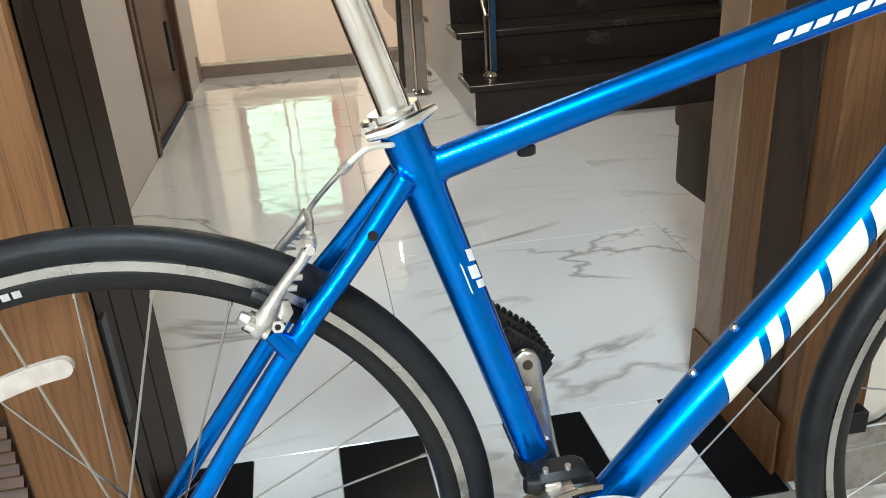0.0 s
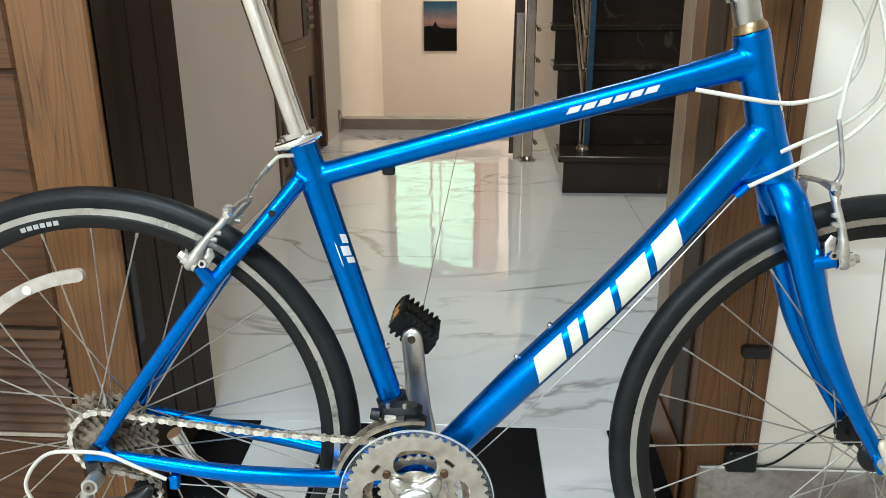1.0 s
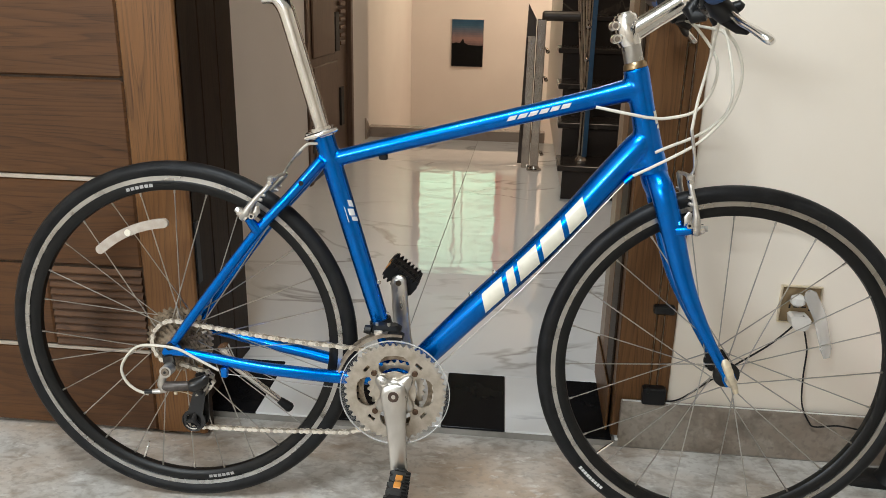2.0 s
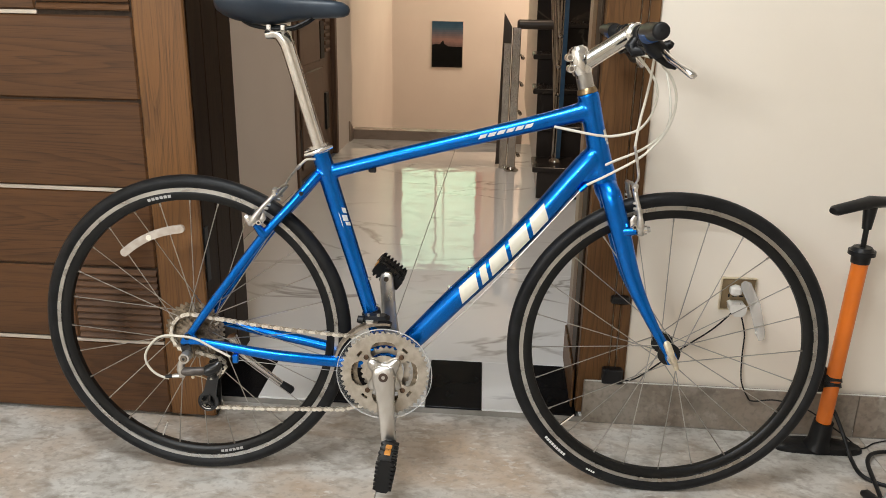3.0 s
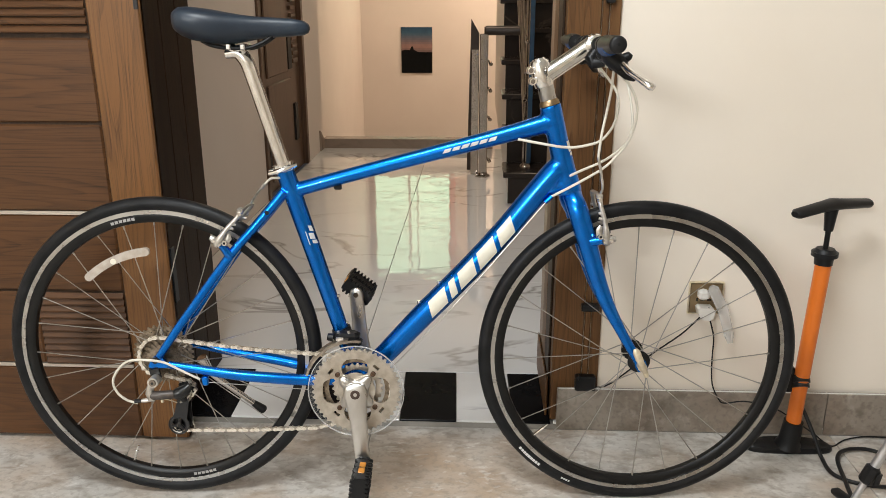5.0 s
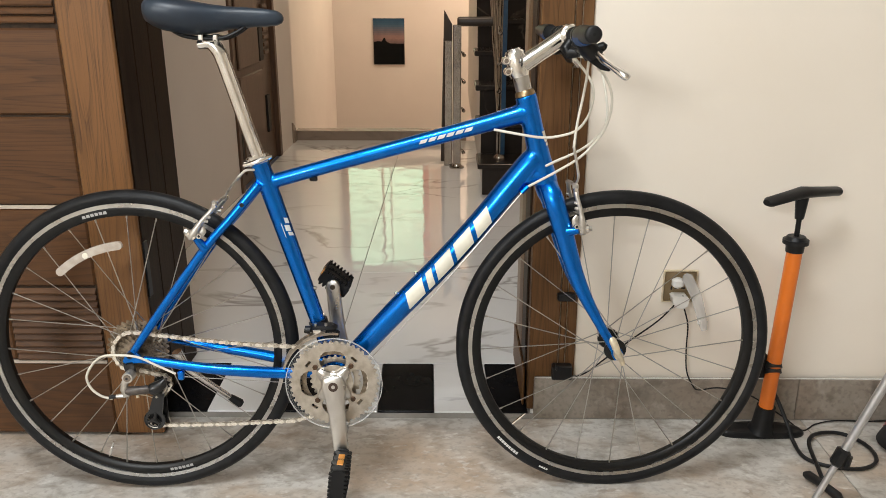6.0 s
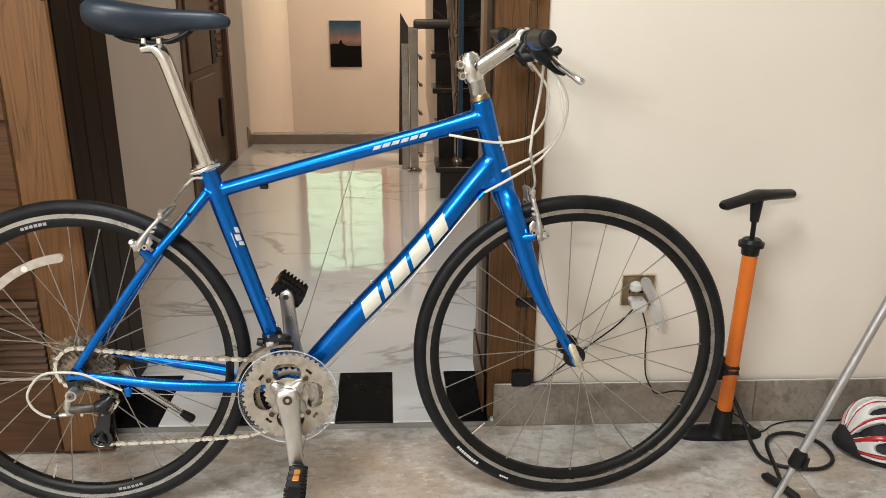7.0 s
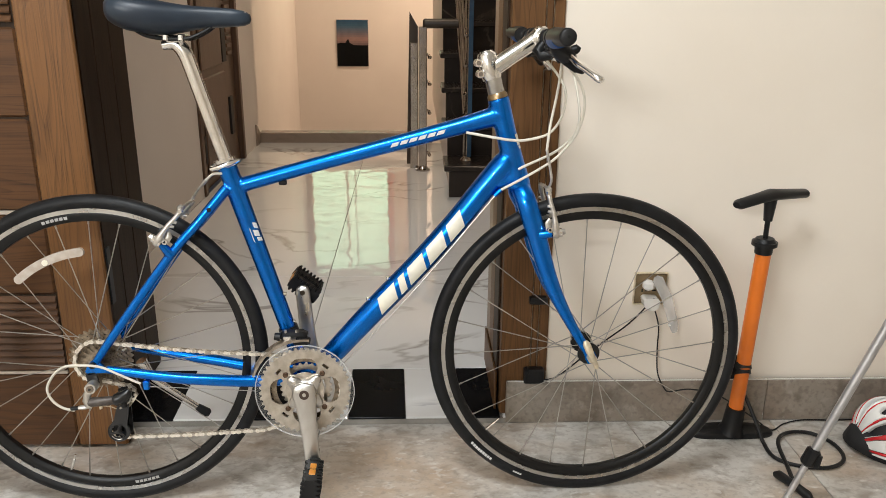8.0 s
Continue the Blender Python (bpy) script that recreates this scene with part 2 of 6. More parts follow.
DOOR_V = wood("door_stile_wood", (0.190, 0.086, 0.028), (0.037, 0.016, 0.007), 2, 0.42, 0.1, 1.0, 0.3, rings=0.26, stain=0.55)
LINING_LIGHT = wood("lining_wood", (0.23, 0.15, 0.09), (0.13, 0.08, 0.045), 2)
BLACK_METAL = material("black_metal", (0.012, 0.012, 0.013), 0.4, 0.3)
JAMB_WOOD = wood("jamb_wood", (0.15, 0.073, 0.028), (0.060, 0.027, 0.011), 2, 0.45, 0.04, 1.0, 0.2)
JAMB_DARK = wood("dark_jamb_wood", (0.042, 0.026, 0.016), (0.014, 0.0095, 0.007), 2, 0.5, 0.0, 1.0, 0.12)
HALL_DOOR = wood("hall_door_wood", (0.13, 0.078, 0.050), (0.065, 0.037, 0.024), 2, 0.45, 0.05, 1.0, 0.3)
GROOVE_LIGHT = material("aluminium_strip", (0.62, 0.55, 0.47), 0.35, 0.6, scale=(4, 60, 60))
STEEL = material("stainless_steel", (0.48, 0.43, 0.38), 0.16, 1.0, scale=(20, 20, 20), rough_vary=0.05)


# ---- mesh helpers ----
class Shape:
    """Vertices and faces of one mesh, put together from simple swept, turned and boxed forms."""

    def __init__(self):
        self.v, self.f = [], []

    def ring_strip(self, rings, closed_ring=True, cap=True, loop=False):
        base, n = len(self.v), len(rings[0])
        for r in rings:
            self.v.extend(tuple(p) for p in r)
        count = len(rings)
        for i in range(count if loop else count - 1):
            a, b = base + i * n, base + ((i + 1) % count) * n
            for j in range(n if closed_ring else n - 1):
                k = (j + 1) % n
                self.f.append((a + j, a + k, b + k, b + j))
        if cap and closed_ring and not loop:
            self.f.append(tuple(base + j for j in reversed(range(n))))
            self.f.append(tuple(base + (count - 1) * n + j for j in range(n)))
        return self

    def tube(self, points, radii, seg=14, cap=True, flat=1.0, loop=False, up=None):
        """A round bar along points; radii: one number or one for each point; flat: its width across as a part of its height."""
        pts = [Vector(p) for p in points]
        rad = [radii] * len(pts) if isinstance(radii, (int, float)) else list(radii)
        rings, side = [], None
        for i, p in enumerate(pts):
            if loop:
                d = pts[(i + 1) % len(pts)] - pts[i - 1]
            else:
                d = pts[min(i + 1, len(pts) - 1)] - pts[max(i - 1, 0)]
            d.normalize()
            if side is None:
                ref = Vector(up) if up else (Vector((0, 1, 0)) if abs(d.y) < 0.9 else Vector((0, 0, 1)))
                side = (ref - d * ref.dot(d)).normalized()
            else:
                side = (side - d * side.dot(d)).normalized()
            other = d.cross(side)
            rings.append([p + side * (rad[i] * flat * math.cos(2 * math.pi * k / seg)) + other * (rad[i] * math.sin(2 * math.pi * k / seg)) for k in range(seg)])
        return self.ring_strip(rings, True, cap, loop)

    def turn(self, profile, seg=32, centre=(0, 0, 0), axis="y", cap=True):
        """A turned form: profile of (radius, along) pairs about an axis."""
        cx, cy, cz = centre
        rings = []
        for r, a in profile:
            ring = []
            for k in range(seg):
                c, s = r * math.cos(2 * math.pi * k / seg), r * math.sin(2 * math.pi * k / seg)
                ring.append({"y": (cx + c, cy + a, cz + s), "z": (cx + c, cy + s, cz + a), "x": (cx + a, cy + c, cz + s)}[axis])
            rings.append(ring)
        return self.ring_strip(rings, True, cap)

    def torus_profile(self, profile, seg, centre=(0, 0, 0)):
        """A closed section of (radius, along y) pairs swept round the y axis."""
        cx, cy, cz = centre
        rings = []
        for k in range(seg):
            c, s = math.cos(2 * math.pi * k / seg), math.sin(2 * math.pi * k / seg)
            rings.append([(cx + r * c, cy + a, cz + r * s) for r, a in profile])
        return self.ring_strip(rings, True, False, True)

    def box(self, lo, hi, bevel=0.0):
        """A box with chamfered edges."""
        (x0, y0, z0), (x1, y1, z1) = lo, hi
        b = min(bevel, (x1 - x0) / 2.01, (y1 - y0) / 2.01, (z1 - z0) / 2.01)
        if b <= 0:
            base = len(self.v)
            self.v.extend([(x, y, z) for z in (z0, z1) for y in (y0, y1) for x in (x0, x1)])
            self.f.extend(tuple(base + k for k in q) for q in ((0, 2, 3, 1), (4, 5, 7, 6), (0, 1, 5, 4), (2, 6, 7, 3), (0, 4, 6, 2), (1, 3, 7, 5)))
            return self
        rings = []
        for z, d in ((z0, b), (z0 + b, 0), (z1 - b, 0), (z1, b)):
            e = b
            rings.append([(x0 + d + e, y0 + d, z), (x1 - d - e, y0 + d, z), (x1 - d, y0 + d + e, z), (x1 - d, y1 - d - e, z),
                          (x1 - d - e, y1 - d, z), (x0 + d + e, y1 - d, z), (x0 + d, y1 - d - e, z), (x0 + d, y0 + d + e, z)])
        return self.ring_strip(rings)

    def prism(self, outline, lo, hi, axis="y"):
        """A flat plate: an outline of 2D points, thick from lo to hi along an axis."""
        put = {"y": lambda a, b, h: (a, h, b), "z": lambda a, b, h: (a, b, h), "x": lambda a, b, h: (h, a, b)}[axis]
        return self.ring_strip([[put(a, b, lo) for a, b in outline], [put(a, b, hi) for a, b in outline]])

    def plate_ring(self, outer, inner, lo, hi):
        """A flat ring between two outlines of as many points each, thick along y."""
        base, n = len(self.v), len(outer)
        for pts, h in ((outer, lo), (inner, lo), (inner, hi), (outer, hi)):
            self.v.extend((a, h, b) for a, b in pts)
        for s in range(4):
            for j in range(n):
                k = (j + 1) % n
                a, b = base + s * n, base + ((s + 1) % 4) * n
                self.f.append((a + j, a + k, b + k, b + j))
        return self

    def sheet(self, surface, nu, nv, solid, thick):
        """A curved sheet with holes: surface(i, j, layer) gives points, solid(i, j) says which cells of the grid are there."""
        index = {}

        def vert(i, j, layer):
            key = (i, j, layer)
            if key not in index:
                index[key] = len(self.v)
                self.v.append(tuple(surface(i, j, layer * thick)))
            return index[key]

        for i in range(nu):
            for j in range(nv):
                if not solid(i, j):
                    continue
                for layer in (0, 1):
                    self.f.append(tuple(vert(a, b, layer) for a, b in ((i, j), (i + 1, j), (i + 1, j + 1), (i, j + 1))))
                for (a, b), (c, d), (p, q) in (((i, j), (i + 1, j), (i, j - 1)), ((i, j + 1), (i + 1, j + 1), (i, j + 1)), ((i, j), (i, j + 1), (i - 1, j)), ((i + 1, j), (i + 1, j + 1), (i + 1, j))):
                    if not (0 <= p < nu and 0 <= q < nv and solid(p, q)):
                        self.f.append((vert(a, b, 0), vert(c, d, 0), vert(c, d, 1), vert(a, b, 1)))
        return self

    def mesh(self, name, mat, sharp=35, smooth=True):
        me = bpy.data.meshes.new(name)
        me.from_pydata(self.v, [], self.f)
        bm = bmesh.new()
        bm.from_mesh(me)
        bmesh.ops.recalc_face_normals(bm, faces=bm.faces)
        bm.to_mesh(me)
        bm.free()
        me.materials.append(mat)
        if smooth:
            me.shade_smooth()
            me.set_sharp_from_angle(angle=radians(sharp))
        return me


def arc(c, r, a0, a1, n):
    return [(c[0] + r * math.cos(radians(a0 + (a1 - a0) * k / n)), c[1] + r * math.sin(radians(a0 + (a1 - a0) * k / n))) for k in range(n + 1)]


def smooth_path(points, n=8):
    """A smooth curve through points (Catmull-Rom); the points may carry further numbers, such as a radius."""
    p = [np.array(q, float) for q in points]
    p = [2 * p[0] - p[1]] + p + [2 * p[-1] - p[-2]]
    out = []
    for i in range(1, len(p) - 2):
        for k in range(n):
            t = k / n
            out.append(0.5 * (2 * p[i] + (p[i + 1] - p[i - 1]) * t + (2 * p[i - 1] - 5 * p[i] + 4 * p[i + 1] - p[i + 2]) * t ** 2
                              + (3 * p[i] - p[i - 1] - 3 * p[i + 1] + p[i + 2]) * t ** 3))
    out.append(p[-2])
    return [tuple(float(c) for c in q) for q in out]


def part(name, shape, mat, parent=None, label="", sharp=35, smooth=True):
    ob = new(name, shape.mesh(name, mat, sharp, smooth))
    if parent:
        ob.parent = parent
    return tagged(ob, label)


def thing(name, label, category, m=None, group=""):
    ob = new(name)
    ob.empty_display_size = 0.1
    if m is not None:
        ob.matrix_world = m
    return tagged(ob, label, category, group)


def structure(name, shape, mat, label, category, smooth=False):
    return tagged(part(name, shape, mat, None, "", 35, smooth), label, category, "", "structure")


# ---- the place ----
DOOR_L, DOOR_R, WALL_F, WALL_B = -0.10, 0.892, 0.325, 0.645   # the doorway's sides, the wall's two faces
HALL_X, KERB_Y = -0.455, 4.18                                    # the hall's left wall, and the kerb at its end
WELL_X, FAR_Y = -0.79, 8.60                                      # the stairwell beyond the kerb
TOP, FLOOR_Z = 2.85, -0.0195                                     # the room lies a little lower than the hall

structure("wall_front_left", Shape().box((-2.4, WALL_F, -0.1), (DOOR_L - 0.03, WALL_B, TOP)), WALL, "cream painted wall behind the open door leaf", "wall")
structure("wall_front_right", Shape().box((DOOR_R + 0.03, WALL_F, -0.1), (3.6, WALL_B, TOP)), WALL, "cream painted wall beside the doorway", "wall")
structure("wall_front_header", Shape().box((DOOR_L - 0.03, WALL_F, 2.2), (DOOR_R + 0.03, WALL_B, TOP)), WALL, "cream painted wall over the doorway", "wall")
structure("wall_room_left", Shape().box((-2.5, -4.2, -0.1), (-2.4, WALL_B, TOP)), WALL, "plain cream side wall of the room", "wall")
structure("wall_room_right", Shape().box((3.6, -4.2, -0.1), (3.7, WALL_B, TOP)), WALL, "plain cream side wall of the room", "wall")
structure("wall_room_back", Shape().box((-2.5, -4.3, -0.1), (3.7, -4.2, TOP)), WALL, "plain cream back wall of the room", "wall")
structure("ceiling", Shape().box((-2.5, -4.3, TOP), (3.7, FAR_Y + 0.2, TOP + 0.1)), CEILING, "plain white painted ceiling", "ceiling")
structure("wall_hall_left_near", Shape().box((HALL_X - 0.1, WALL_B, 0), (HALL_X, 2.60, TOP)), HALL_WALL, "pale painted hall wall before a brown door", "wall")
structure("wall_hall_left_far", Shape().box((HALL_X - 0.1, 3.66, 0), (HALL_X, KERB_Y + 0.02, TOP)), HALL_WALL, "pale painted hall wall past a brown door", "wall")
structure("wall_hall_left_header", Shape().box((HALL_X - 0.1, 2.60, 2.1), (HALL_X, 3.66, TOP)), HALL_WALL, "pale painted hall wall over a brown door", "wall")
structure("wall_hall_right", Shape().box((2.2, WALL_B, -1.8), (2.3, FAR_Y, TOP)), HALL_WALL, "pale painted wall beside the stairs", "wall")
# the stairwell behind the kerb: side wall, return, lower landing, and the far wall with its window
structure("wall_stairwell_left", Shape().box((WELL_X - 0.1, KERB_Y + 0.02, -1.8), (WELL_X, FAR_Y, TOP)), HALL_WALL, "pale beige side wall of the stairwell", "wall")
structure("wall_stairwell_return", Shape().box((WELL_X - 0.1, KERB_Y - 0.08, -1.8), (HALL_X - 0.1, KERB_Y + 0.02, TOP)), HALL_WALL, "pale beige return of the stairwell wall", "wall")
structure("floor_landing", Shape().box((WELL_X, KERB_Y, -1.9), (2.2, FAR_Y, -1.8)), GREY_STONE, "grey stone lower landing of the stairwell", "floor")
WIN_L, WIN_R, WIN_B, WIN_T = -0.76, 0.62, 1.19, 2.64
structure("wall_stairwell_end", Shape().plate_ring([(WELL_X - 0.1, -1.8), (2.3, -1.8), (2.3, TOP), (WELL_X - 0.1, TOP)], [(WIN_L, WIN_B), (WIN_R, WIN_B), (WIN_R, WIN_T), (WIN_L, WIN_T)], FAR_Y, FAR_Y + 0.15), HALL_WALL, "pale beige wall at the end of the stairwell", "wall")

window = structure("window_1", Shape().box((WIN_L - 0.05, FAR_Y - 0.05, WIN_B - 0.075), (WIN_R + 0.05, FAR_Y + 0.15, WIN_B - 0.002), 0.006), FRAME_WHITE, "white-framed window with pale green daylight and a barred grille", "window")
for x0, x1 in ((WIN_L, WIN_L + 0.045), (-0.235, -0.205), (-0.118, -0.100), (WIN_R - 0.045, WIN_R)):
    part("window_frame", Shape().box((x0, FAR_Y + 0.07, WIN_B), (x1, FAR_Y + 0.11, WIN_T), 0.004), FRAME_WHITE, window)
for z0, z1 in ((WIN_B, WIN_B + 0.04), (WIN_T - 0.04, WIN_T)):
    part("window_frame", Shape().box((WIN_L + 0.045, FAR_Y + 0.072, z0), (WIN_R - 0.045, FAR_Y + 0.108, z1), 0.004), FRAME_WHITE, window)
for k in range(11):
    z = WIN_B + 0.125 + 0.1235 * k
    part("grille_bar", Shape().box((WIN_L + 0.045, FAR_Y + 0.050, z - 0.010), (WIN_R - 0.045, FAR_Y + 0.062, z + 0.010), 0.003), FRAME_WHITE, window, "white painted grille bar")
tagged(part("backdrop_daylight", Shape().box((WIN_L - 0.1, FAR_Y + 0.30, WIN_B - 0.1), (WIN_R + 0.1, FAR_Y + 0.31, WIN_T + 0.1)), DAYLIGHT, None, "", 35, False), "pale green daylight outside the window", "backdrop", "", "structure")


def curtain(x0, x1, mat, label):
    """A hanging strip of thin cloth in soft folds."""
    n = 48
    line = [(x0 + (x1 - x0) * k / n, FAR_Y + 0.030 + 0.010 * math.sin(k * 0.9) + 0.004 * math.sin(k * 2.3)) for k in range(n + 1)]
    outline = line + [(x, y + 0.0015) for x, y in reversed(line)]
    ob = part("curtain", Shape().prism(outline, WIN_B + 0.004, WIN_T - 0.01, "z"), mat, None, "", 60)
    return tagged(ob, label, "curtain")


curtain(0.318, 0.408, PEACH_CLOTH, "thin peach curtain hanging in the stairwell window")
curtain(0.412, WIN_R - 0.01, PALE_CLOTH, "thin pale pink curtain hanging in the stairwell window")
curtain(WIN_L + 0.005, -0.665, PALE_CLOTH, "thin pale pink curtain hanging in the stairwell window")
floor_room = structure("floor_room", Shape().box((-2.4, -4.2, -0.1), (3.6, 0.30, FLOOR_Z - 0.006)), GROUT, "grey stone-look tiled floor with fine joints", "floor")
floor_hall = structure("floor_hall", Shape().box((HALL_X, 0.30, -0.1), (2.2, KERB_Y, -0.006)), GROUT, "polished white marble hall floor with a black border", "floor")


def slab(name, x0, y0, x1, y1, mat, parent, gap=0.0012, z=0.0):
    w, d = (x1 - x0) / 2 - gap, (y1 - y0) / 2 - gap
    ob = part(name, Shape().box((-w, -d, -0.006), (w, d, 0), 0.0012), mat, parent, "", 35, False)
    ob.location = ((x0 + x1) / 2, (y0 + y1) / 2, z)
    return ob


# ---- doorway ----
jamb_right = tagged(part("door_frame_right", Shape()
                         .box((DOOR_R, WALL_F - 0.012, 0), (DOOR_R + 0.04, WALL_B, 2.2), 0.003), JAMB_WOOD),
                    "brown wooden door frame with grooved casing", "door frame", "", "structure")
for x0, x1, y in ((0.906, 0.921, 0.318), (0.923, 0.968, 0.314), (0.971, 0.986, 0.318), (0.988, 1.012, 0.315)):
    part("casing_board", Shape().box((x0, y, FLOOR_Z), (x1, WALL_F, 2.24), 0.002), JAMB_WOOD, jamb_right)
# lining boards step from dark to pale brown towards the hall
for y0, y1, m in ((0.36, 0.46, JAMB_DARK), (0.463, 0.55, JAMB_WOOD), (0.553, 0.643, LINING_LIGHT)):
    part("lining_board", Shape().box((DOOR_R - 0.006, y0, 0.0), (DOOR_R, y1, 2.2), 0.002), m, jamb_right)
part("latch_box", Shape().box((0.958, 0.296, 0.318), (1.004, 0.316, 0.338), 0.003), BLACK_METAL, jamb_right, "black metal latch box")
part("floor_bolt", Shape().box((0.952, 0.290, 0.098), (1.004, 0.316, 0.139), 0.003).box((0.96, 0.285, 0.13), (0.965, 0.30, 0.145), 0.001), BLACK_METAL, jamb_right, "black metal floor bolt")
part("upper_latch", Shape().box((0.975, 0.298, 1.06), (0.995, 0.316, 1.12), 0.003), BLACK_METAL, jamb_right, "black metal latch")
part("plinth_block", Shape().box((DOOR_R - 0.012, 0.335, 0), (DOOR_R - 0.006, 0.64, 0.11), 0.002), JAMB_WOOD, jamb_right)

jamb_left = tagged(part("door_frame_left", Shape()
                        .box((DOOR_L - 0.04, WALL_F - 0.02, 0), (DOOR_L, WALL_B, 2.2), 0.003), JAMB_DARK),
                   "dark brown wooden door frame behind the open leaf", "door frame", "", "structure")
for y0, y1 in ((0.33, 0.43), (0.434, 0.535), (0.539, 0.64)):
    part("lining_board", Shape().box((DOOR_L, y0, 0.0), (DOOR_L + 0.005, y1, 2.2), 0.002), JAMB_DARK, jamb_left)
tagged(part("door_frame_head", Shape().box((DOOR_L, WALL_F - 0.012, 2.2), (DOOR_R, WALL_B, 2.24), 0.003), JAMB_WOOD),
       "brown wooden head of the door frame", "door frame", "", "structure")

# The open leaf: stile, panels, louvred fields and thin metal strips
LEAF_Y, LEAF_R, STILE_X, LEAF_L = 0.200, -0.045, -0.166, -0.93
leaf = tagged(part("door_1", Shape().box((LEAF_L, LEAF_Y + 0.006, -0.012), (LEAF_R, LEAF_Y + 0.045, 2.12), 0.003), JAMB_DARK),
              "open brown wooden door leaf with louvred panels", "door", "", "structure")
part("stile", Shape().box((STILE_X + 0.002, LEAF_Y, -0.011), (LEAF_R, LEAF_Y + 0.02, 2.12), 0.004), DOOR_V, leaf)
LOUVRE_L = -0.384
fields = ((-0.011, 0.186, 0), (0.196, 0.388, 1), (0.392, 0.584, 0), (0.594, 0.798, 0), (0.803, 0.990, 0), (1.000, 1.195, 1), (1.20, 1.395, 0),
          (1.405, 1.6, 0), (1.605, 1.8, 1), (1.81, 2.11, 0))
for z0, z1, louvred in fields:
    right = STILE_X
    if louvred:
        count, right = 11, LOUVRE_L - 0.004
        step = (z1 - z0) / count
        for k in range(count):
            z = z0 + step * k
            slat = Shape().prism([(LEAF_Y - 0.001, z + 0.0015), (LEAF_Y - 0.002, z + step * 0.30), (LEAF_Y + 0.005, z + step * 0.90), (LEAF_Y + 0.014, z + step * 0.97), (LEAF_Y + 0.014, z), (LEAF_Y + 0.004, z)],
                                 LOUVRE_L, STILE_X - 0.002, "x")
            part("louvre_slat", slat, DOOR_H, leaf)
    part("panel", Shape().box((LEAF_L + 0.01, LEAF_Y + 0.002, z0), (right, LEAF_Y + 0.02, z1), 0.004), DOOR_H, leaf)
for z, right in ((0.191, STILE_X), (0.589, STILE_X), (0.995, LOUVRE_L), (1.40, STILE_X), (1.805, STILE_X)):
    part("metal_strip", Shape().box((LEAF_L + 0.01, LEAF_Y + 0.001, z - 0.0045), (right, LEAF_Y + 0.012, z + 0.0045), 0.001), GROOVE_LIGHT, leaf, "thin aluminium strip")

part("flush_bolt", Shape().box((LEAF_R - 0.012, LEAF_Y - 0.002, 1.05), (LEAF_R - 0.002, LEAF_Y + 0.01, 1.12), 0.001), BLACK_METAL, leaf, "black metal flush bolt")
part("edge_lock", Shape().box((LEAF_R - 0.001, LEAF_Y + 0.012, 0.36), (LEAF_R + 0.004, LEAF_Y + 0.034, 0.50), 0.001), BLACK_METAL, leaf, "black metal edge lock")

# skirting on the room's wall
skirting = structure("baseboard", Shape().box((0.908, 0.311, FLOOR_Z), (3.6, WALL_F - 0.012, 0.096)), GROUT, "grey stone-look tile skirting along the wall", "skirting")
for k, (x0, x1) in enumerate(((0.908, 1.60), (1.602, 2.2), (2.202, 2.8), (2.802, 3.4))):
    part("skirting_tile", Shape().box((x0, 0.298, FLOOR_Z + 0.001), (x1, 0.312, 0.1), 0.0015), BASE_STONE, skirting)
part("sealant_bead", Shape().box((0.910, 0.2995, 0.1), (3.4, 0.304, 0.1026), 0.001), material("white_sealant", (0.74, 0.72, 0.67), 0.6, scale=(30, 30, 30)), skirting, "thin white sealant line")

# ---- hall ----
door2 = tagged(part("door_2", Shape().box((HALL_X - 0.07, 2.654, 0.0), (HALL_X - 0.02, 3.608, 2.1), 0.003), HALL_DOOR), "closed brown wooden door with louvred panels in the hall", "door", "", "structure")
for y0, y1 in ((2.600, 2.654), (3.608, 3.662)):
    part("door_casing", Shape().box((HALL_X - 0.09, y0, 0), (HALL_X + 0.012, y1, 2.1), 0.004), HALL_DOOR, door2)
for y0, y1, z0, z1 in ((2.789, 3.329, 0.06, 0.60), (2.789, 3.266, 0.64, 1.20), (2.789, 3.329, 1.25, 1.8)):
    part("panel", Shape().box((HALL_X - 0.022, y0, z0), (HALL_X - 0.008, y1, z1), 0.008), HALL_DOOR, door2)

# near-black blocks on the door face, painting in the shade of small recesses
RECESS_SHADE = material("painted_recess_shade", (0.01, 0.008, 0.007), 0.6)
for y0, y1, z0, z1 in ((3.284, 3.374, 0.65, 0.87), (3.392, 3.464, 0.20, 0.43), (2.726, 2.762, 0.15, 0.30)):
    part("recess_shade", Shape().box((HALL_X - 0.022, y0, z0), (HALL_X - 0.006, y1, z1), 0.001), RECESS_SHADE, door2)
for k in range(9):
    part("louvre_slat", Shape().box((HALL_X - 0.02, 3.392, 0.68 + 0.045 * k), (HALL_X - 0.002, 3.518, 0.705 + 0.045 * k), 0.004), HALL_DOOR, door2)
SKIRT_STONE = marble("hall_skirting_stone", (0.34, 0.27, 0.22), (0.2, 0.16, 0.13), 0.2, 2.0, 0.05)
structure("kerb", Shape().box((HALL_X, KERB_Y, -0.1), (0.80, KERB_Y + 0.11, 0.070), 0.003), SKIRT_STONE, "brown stone kerb before the stairwell", "kerb")
structure("wall_kerb", Shape().box((HALL_X, KERB_Y + 0.002, -1.8), (2.2, KERB_Y + 0.10, -0.1)), HALL_WALL, "pale wall under the kerb", "wall")
structure("baseboard_hall_side", Shape().prism([(4.06, 0), (KERB_Y - 0.001, 0), (KERB_Y - 0.001, 0.070), (4.06, 0.148)], HALL_X, HALL_X + 0.012, "x"), SKIRT_STONE, "brown stone skirting along the hall", "skirting")

